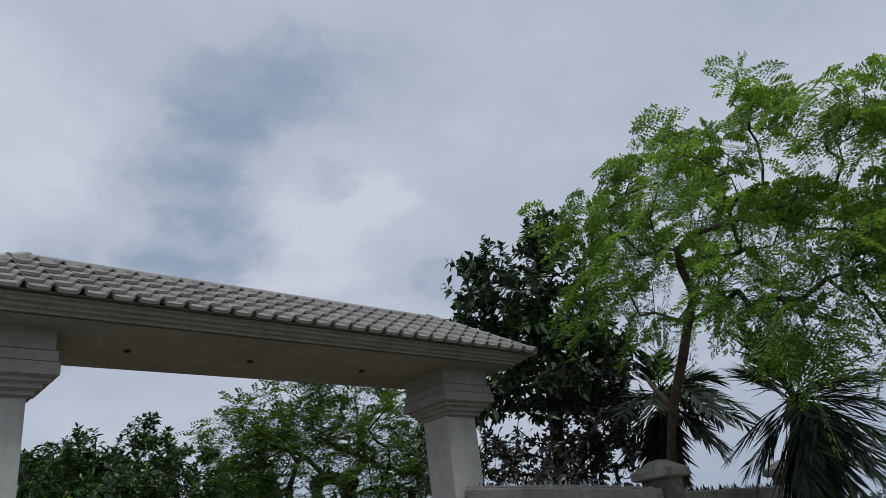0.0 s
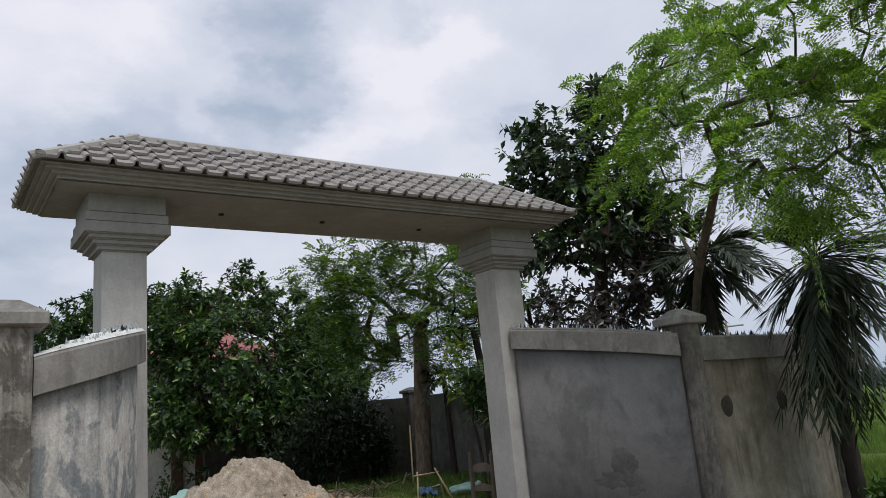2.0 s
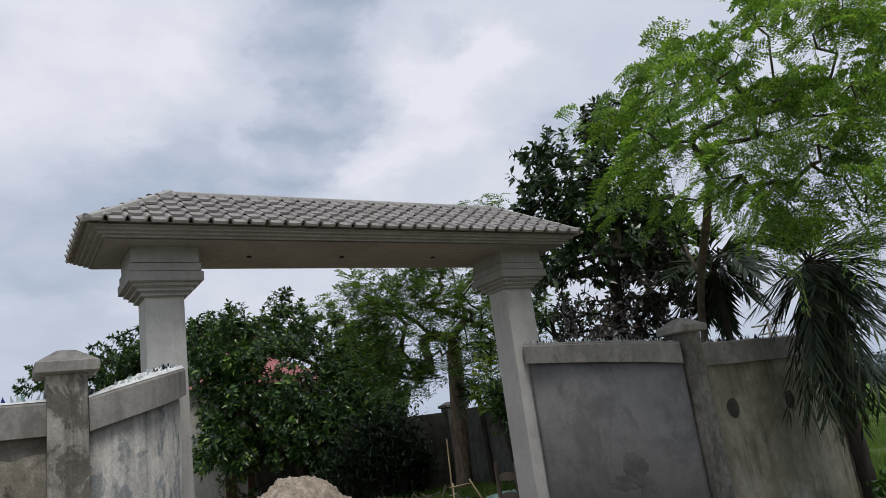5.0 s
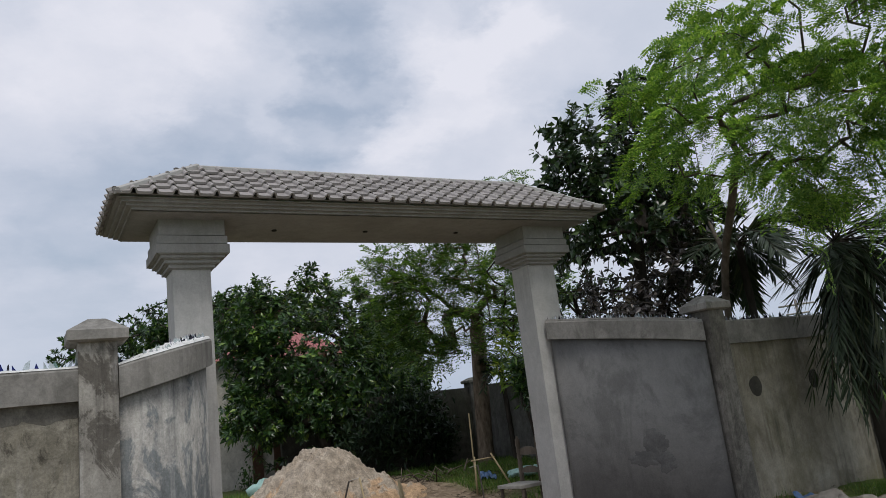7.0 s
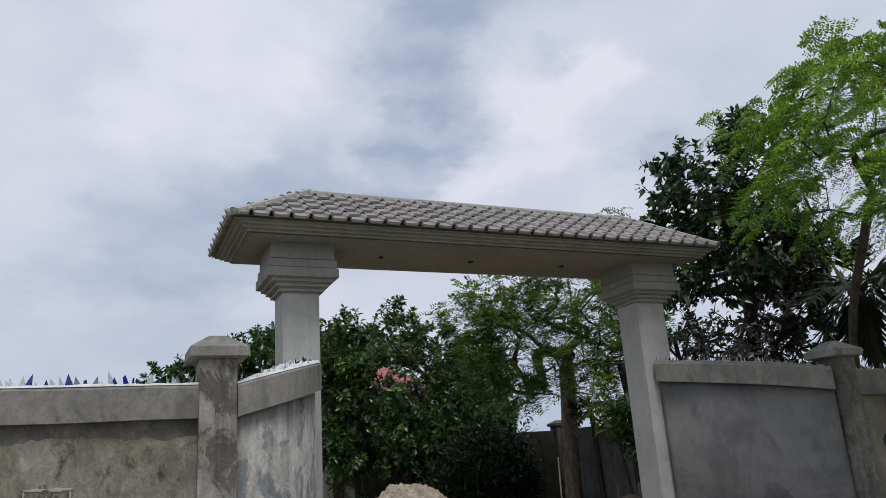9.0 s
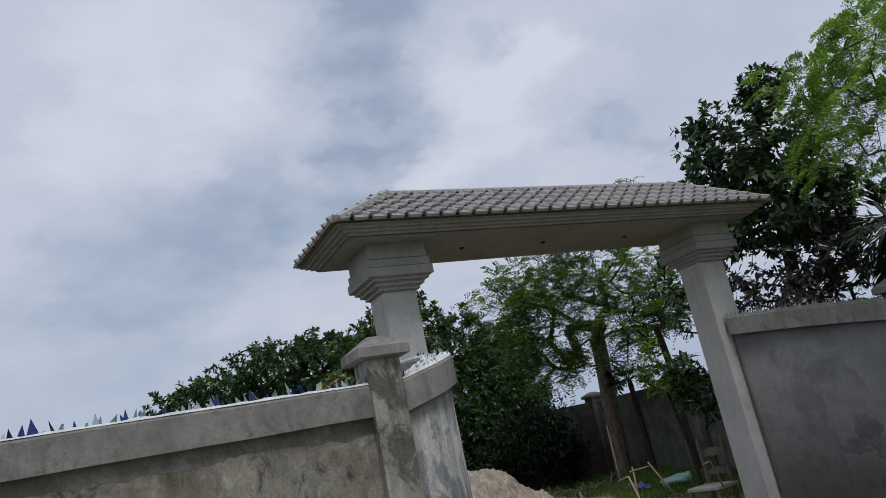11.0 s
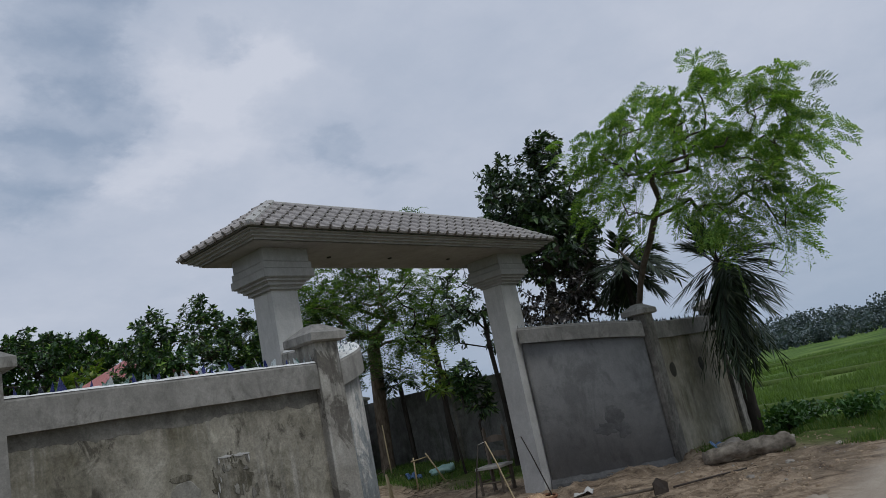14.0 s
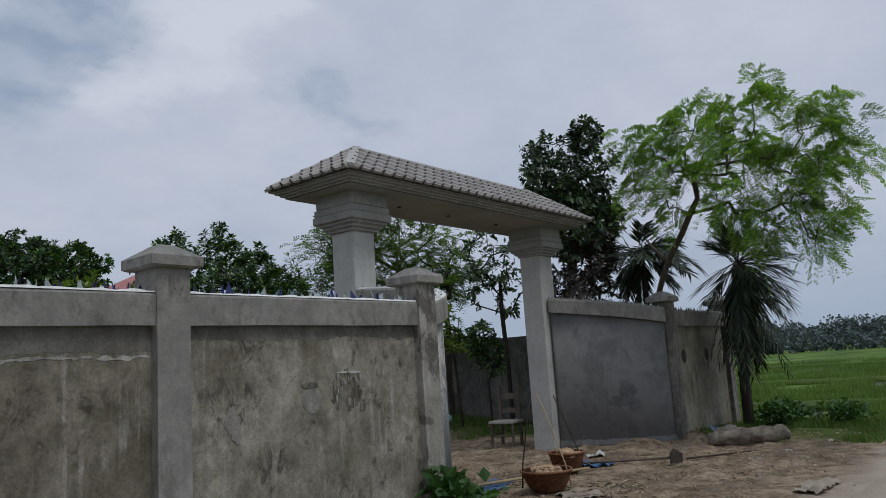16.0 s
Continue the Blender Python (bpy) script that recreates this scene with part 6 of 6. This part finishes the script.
trestle = thing("bamboo_trestle", "small tied bamboo trestle on the grass", "trestle", at=(7.3, 9.9, 0))
bar(trestle, "post", [(7.05, 9.95, 0.0), (7.08, 9.95, 0.75)], 0.02, M_BAMBOO)
bar(trestle, "rail", [(7.0, 9.95, 0.68), (7.5, 9.9, 0.7)], 0.016, M_BAMBOO)
bar(trestle, "brace", [(7.75, 9.7, 0.0), (7.42, 9.9, 0.78)], 0.02, M_BAMBOO)
prop = thing("bamboo_stick", "straight stick leaning in the yard", "stick", at=(8.2, 12.0, 0.2))
bar(prop, "pole", [(8.25, 12.0, 0.15), (8.4, 12.2, 1.55)], 0.02, M_BAMBOO)
stake = thing("wooden_stake", "short split stake by the sand heap", "stake", at=(4.75, 8.2, 0))
bar(stake, "post", [(4.7, 8.2, -0.1), (4.66, 8.2, 0.72)], 0.028, M_BAMBOO)
bar(stake, "splint", [(4.8, 8.2, -0.1), (4.68, 8.2, 0.66)], 0.02, M_BAMBOO)
pile = thing("brushwood", "pile of dry cut branches under the mango", "brushwood", at=(6.6, 12.0, 0.25))
_r = random.Random(12)
for k in range(26):
    a = _r.uniform(0, 6.28)
    x_, y_ = 6.9 + _r.uniform(-1.1, 1.2), 12.0 + _r.uniform(-0.35, 0.45)
    l_ = _r.uniform(0.4, 0.9)
    bar(pile, "branch", [(x_, y_, 0.22), (x_ + l_ * 0.5 * math.cos(a), y_ + l_ * 0.2 * math.sin(a), 0.27 + _r.uniform(0.0, 0.22)), (x_ + l_ * math.cos(a), y_ + l_ * 0.4 * math.sin(a), 0.25 + _r.uniform(0.0, 0.35))], 0.014, M_BARK, sides=5)


# wicker baskets with long bamboo handles
def basket(x, y, r, h, top, seed, label, spill):
    z0 = ground_z(x, y)
    ob = thing("wicker_basket", label, "basket", "baskets by the gate", at=(x, y, z0))
    bm = bmesh.new()
    seg, rows = 40, 13
    rings = []
    for i in range(rows + 1):
        f = i / rows
        rad = r * (0.5 + 0.5 * f ** 0.6)
        ring = [bm.verts.new((x + (rad + 0.006 * (1 if (k + i) % 2 else -1)) * math.cos(2 * math.pi * k / seg), y + (rad + 0.006 * (1 if (k + i) % 2 else -1)) * math.sin(2 * math.pi * k / seg), z0 + h * f)) for k in range(seg)]
        rings.append(ring)
    for i in range(rows):
        for k in range(seg):
            j = (k + 1) % seg
            bm.faces.new((rings[i][k], rings[i][j], rings[i + 1][j], rings[i + 1][k]))
    bm.faces.new(rings[0][::-1])
    bmesh.ops.solidify(bm, geom=bm.faces[:], thickness=0.012)
    part("weave", bm, M_WICKER, ob)
    bm = bmesh.new()
    tube(bm, [(x + r * math.cos(a), y + r * math.sin(a), z0 + h) for a in (2 * math.pi * k / 36 for k in range(37))], 0.016, 6)
    part("rim", bm, M_WICKER, ob, smooth=True)
    bm = bmesh.new()
    rnd = random.Random(seed)
    for k in range(26):
        a, f = rnd.uniform(0, 6.28), rnd.uniform(0, 0.75)
        s_ = rnd.uniform(0.03, 0.075)
        lump(bm, x + r * f * math.cos(a), y + r * f * math.sin(a), z0 + h * 0.85 + 0.07 * (1 - f), s_, s_, s_ * 0.7, k + seed, 1, 0.4, False)
    part("rubble", bm, spill, ob, "lumps of broken mortar", kind="stuff")
    for k, (dx, dy) in enumerate(((-0.55, 0.8), (0.55, -0.75))):
        if k == 0 and seed > 5:
            continue
        a = Vector((x + r * dx, y + r * dy, z0 + 0.05))
        b_ = Vector(top[k])
        mid = a.lerp(b_, 0.5) + Vector((dx, dy, 0)) * 0.02
        bar(ob, "handle", [a, a.lerp(mid, 0.5) + Vector((dx, dy, 0)) * 0.015, mid, mid.lerp(b_, 0.5) + Vector((dx, dy, 0)) * 0.006, b_], 0.01, M_BAMBOO if k and seed < 5 else M_BARKD, "curved bamboo handle")
    bar(ob, "string", [top[0], top[1]], 0.004, M_PALEWOOD, "tied string", 4)


basket(1.98, 3.5, 0.31, 0.25, ((2.13, 3.74, 1.15), (2.21, 3.69, 1.17)), 1, "brown wicker basket full of rubble", M_SAND)
basket(3.42, 4.05, 0.25, 0.28, ((3.8, 4.5, 1.03), (3.88, 4.46, 1.05)), 7, "dark wicker basket standing behind the other", M_SAND)
poles = thing("bamboo_pole", "split bamboo pole lying on the soil", "pole", at=(2.6, 4.2, 0))
bar(poles, "cane", [(1.7, 4.62, 0.05), (2.6, 4.2, 0.06), (3.5, 3.75, 0.07)], 0.022, M_BAMBOO)
bar(poles, "lath", [(1.6, 4.72, 0.04), (2.5, 4.35, 0.06)], 0.016, M_WOOD)

# spade
spade = thing("spade", "rusty spade lying with its blade up", "spade", at=(4.5, 2.95, 0))
bm = bmesh.new()
_pts = [(-0.13, 0.0), (0.13, 0.0), (0.14, 0.16), (0.0, 0.27), (-0.12, 0.2)]
for layer in (0.0, 0.012):
    vs = [bm.verts.new((4.52 + u * 0.8, 2.93 + layer - 0.25 * abs(u) * 0.8 - u * 0.35, 0.02 + v * 0.75)) for u, v in _pts]
    bm.faces.new(vs if layer == 0.0 else vs[::-1])
bm.verts.ensure_lookup_table()
for k in range(5):
    bm.faces.new((bm.verts[k], bm.verts[5 + k], bm.verts[5 + (k + 1) % 5], bm.verts[(k + 1) % 5]))
bmesh.ops.recalc_face_normals(bm, faces=bm.faces)
part("blade", bm, M_IRON, spade)
bar(spade, "shaft", [(4.46, 2.98, 0.1), (4.1, 3.55, 0.09), (3.85, 4.0, 0.08)], 0.02, M_WOOD)
bar(spade, "grip", [(3.78, 3.9, 0.08), (3.92, 4.1, 0.08)], 0.018, M_WOOD)
rod = thing("iron_rod", "dark iron rod lying on the soil", "rod", at=(5.2, 2.6, 0))
bar(rod, "bar", [(4.75, 2.85, 0.05), (5.3, 2.5, 0.05), (5.75, 2.25, 0.04)], 0.014, M_IRON)

# log and stones by the wall end
log = thing("log", "weathered pale log lying by the wall", "log", at=(6.95, 2.6, 0))
bm = bmesh.new()
n_ = 60
pts, rad = [], []
for k in range(n_):
    f = k / (n_ - 1)
    pts.append((lerp(6.22, 7.5, f), lerp(3.02, 2.2, f), 0.14 + 0.02 * math.sin(f * 5)))
    rad.append(0.105 + 0.035 * f + 0.03 * noise.noise((f * 5, 1, 1)) - (0.04 if k in (0, n_ - 1) else 0))
tube(bm, pts, rad, 28)
for v in bm.verts:
    v.co += Vector((noise.noise(v.co * 5), noise.noise(v.co * 5 + Vector((9, 0, 0))), noise.noise(v.co * 6))) * 0.035 + Vector((0, noise.noise(v.co * 11) * 0.02, noise.noise(v.co * 14) * 0.03))
part("timber", bm, M_LOG, log, smooth=True)
_r = random.Random(21)
for k, (sx, sy, sr) in enumerate(((7.9, 3.3, 0.3), (8.35, 3.15, 0.22), (8.0, 2.95, 0.16), (7.3, 3.35, 0.14), (8.6, 2.6, 0.12), (6.0, 3.35, 0.1), (5.2, 2.0, 0.07), (6.4, 1.9, 0.08), (7.4, 1.5, 0.07), (3.6, 1.9, 0.06), (1.2, 2.6, 0.07))):
    st = thing("stone", "rough grey stone on the soil", "stone", "stones by the wall", at=(sx, sy, ground_z(sx, sy)))
    bm = bmesh.new()
    lump(bm, sx, sy, ground_z(sx, sy) + sr * 0.13, sr, sr * 0.75, sr * 0.42, k * 3.1, 3, 0.35)
    part("rock", bm, M_STONE, st)

# old carved chair
chair = thing("chair", "old grey wooden chair with turned back posts", "chair", at=(5.98, 6.82, 0))
cm = pose(5.98, 6.82, 0.02, 0, 0, -80)


def cpt(x, y, z):
    return cm @ Vector((x, y, z))


def turned(parent, name, x, y, z0, z1, r, knobs, mat):
    bm = bmesh.new()
    pts, rad = [], []
    for k in range(41):
        f = k / 40
        pts.append(cpt(x, y, lerp(z0, z1, f)))
        rad.append(r * (1 + 0.35 * math.sin(f * knobs * math.pi) ** 2) * (0.45 if f > 0.96 else 1))
    tube(bm, pts, rad, 10)
    return part(name, bm, mat, parent, smooth=True)


for lx, ly in ((-0.22, -0.2), (0.22, -0.2)):
    turned(chair, "leg", lx, ly, 0, 0.44, 0.022, 6, M_WOOD)
for lx in (-0.2, 0.2):
    turned(chair, "back_post", lx, 0.22, 0, 1.14, 0.03, 13, M_WOOD)
bm = bmesh.new()
box(bm, -0.26, 0.26, -0.25, 0.25, 0.43, 0.48, 0.012)
bm.transform(cm)
part("seat", bm, M_PALEWOOD, chair, "worn pale seat board")
for z0, z1 in ((0.6, 0.65), (0.86, 0.93)):
    bm = bmesh.new()
    n_ = 12
    pr = None
    for k in range(n_ + 1):
        f = k / n_
        arch = 0.05 * math.sin(math.pi * f)
        ring = [bm.verts.new(cpt(lerp(-0.19, 0.19, f), y_, z_)) for y_, z_ in ((0.21, z0), (0.235, z0), (0.235, z1 + arch), (0.21, z1 + arch))]
        if pr:
            for q in range(4):
                bm.faces.new((pr[q], pr[(q + 1) % 4], ring[(q + 1) % 4], ring[q]))
        else:
            bm.faces.new(ring[::-1])
        pr = ring
    bm.faces.new(pr)
    bmesh.ops.recalc_face_normals(bm, faces=bm.faces)
    part("back_rail", bm, M_WOOD, chair)
for a, b_ in (((-0.22, -0.2, 0.2), (0.22, -0.2, 0.2)), ((-0.22, -0.2, 0.22), (-0.2, 0.22, 0.22)), ((0.22, -0.2, 0.22), (0.2, 0.22, 0.22))):
    bar(chair, "stretcher", [cpt(*a), cpt(*b_)], 0.014, M_WOOD, taper=1.0)

# far power pole over the fields
pole = thing("power_pole", "thin far power pole with crossarms", "pole", at=(30.4, 19.1, FIELD_Z))
bar(pole, "mast", [(30.4, 19.1, FIELD_Z - 0.3), (30.4, 19.1, 4.75)], 0.07, M_STONE)
for z_, l_ in ((4.5, 0.75), (4.1, 0.5)):
    bar(pole, "crossarm", [(30.4 - l_ * 0.62, 19.1 + l_ * 0.78, z_), (30.4 + l_ * 0.62, 19.1 - l_ * 0.78, z_)], 0.04, M_STONE, taper=1.0)


# clods, chips and litter on the bare soil
def litter(seed, n, x0, x1, y0, y1, smin, smax, mat, name, label):
    rnd = random.Random(seed)
    bm_v, bm_f = [], []
    for k in range(n):
        x_, y_ = rnd.uniform(x0, x1), rnd.uniform(y0, y1)
        if noise.noise((x_ * 0.8, y_ * 0.8, seed)) < -0.1 or (x_ < 0.3 and y_ > 3.3):
            continue
        s_ = smin + (smax - smin) * rnd.random() ** 5
        z_ = ground_z(x_, y_)
        ring = [(s_ * rnd.uniform(0.6, 1.2) * math.cos(a + rnd.uniform(-0.3, 0.3)), s_ * rnd.uniform(0.6, 1.2) * math.sin(a)) for a in (0, 1.26, 2.5, 3.77, 5.0)]
        b0 = len(bm_v)
        bm_v += [(x_ + u, y_ + v, z_ - 0.01) for u, v in ring] + [(x_ + u * 0.65, y_ + v * 0.65, z_ + s_ * rnd.uniform(0.3, 0.7)) for u, v in ring]
        for q in range(5):
            r_ = (q + 1) % 5
            bm_f.append((b0 + q, b0 + r_, b0 + 5 + r_, b0 + 5 + q))
        bm_f.append(tuple(b0 + 5 + q for q in range(5)))
    data_part(name, bm_v, bm_f, mat, None, label, kind="stuff")


M_CLOD = plain("soil_clod", (0.15, 0.108, 0.072), (0.46, 0.36, 0.25), 4.0, 0.95, 0.1, 0.6, per="island")
litter(31, 9000, 0.4, 9.0, 0.8, 6.6, 0.004, 0.035, M_CLOD, "soil_clods", "loose soil clods and chips in front of the gate")
litter(32, 700, -6.5, 9.5, 0.4, 3.6, 0.008, 0.03, M_STONE, "gravel_chips", "scattered stone chips along the road edge")
litter(33, 900, 3.0, 9.5, 6.5, 12.0, 0.01, 0.05, M_CLOD, "yard_litter", "broken chips and leaf litter in the yard")


def slivers(seed, n, x0, x1, y0, y1, l0, l1, w, mat, name, label, thresh=-0.05):
    """Dry leaf blades, straw and twigs lying about: thin bent strips."""
    rng = np.random.default_rng(seed)
    xy = scatter(seed, n, x0, x1, y0, y1, thresh, 0.9)
    m = len(xy)
    z = np.array([ground_z(a, b) for a, b in xy])
    P = np.column_stack((xy, z + 0.012))
    a = rng.uniform(0, 6.28, m)
    L = l0 + (l1 - l0) * rng.random(m) ** 2
    D = np.column_stack((np.cos(a), np.sin(a), rng.uniform(-0.05, 0.25, m)))
    V, F = leaves(P, D, np.tile((0.0, 0.0, 1.0), (m, 1)), L, np.full(m, w) * rng.uniform(0.5, 1.3, m), 0.3, 0.15)
    data_part(name, V, F, mat, None, label, kind="stuff")


M_STRAW = plain("dry_straw", (0.16, 0.115, 0.07), (0.46, 0.38, 0.27), 3.0, 0.85, 0.15, 0.2, per="island")
M_TWIG = plain("dark_twig", (0.035, 0.026, 0.02), (0.11, 0.085, 0.06), 3.0, 0.9, 0.1, 0.2, per="island")
slivers(41, 1500, 0.4, 8.6, 1.2, 6.4, 0.04, 0.22, 0.02, M_STRAW, "dry_leaf_litter", "dry straw and leaf scraps trodden into the soil")
slivers(42, 800, 0.4, 8.8, 1.4, 5.6, 0.05, 0.3, 0.013, M_TWIG, "twig_litter", "dark broken twigs scattered on the soil")
slivers(43, 1400, 4.6, 9.6, 9.2, 14.6, 0.08, 0.35, 0.03, M_TWIG, "fallen_leaves", "brown fallen leaves and twigs under the trees", -0.1)
slivers(44, 260, 0.6, 2.8, 2.4, 4.3, 0.1, 0.35, 0.045, M_STRAW, "dry_palm_scraps", "dry palm leaf scraps round the basket", -0.3)
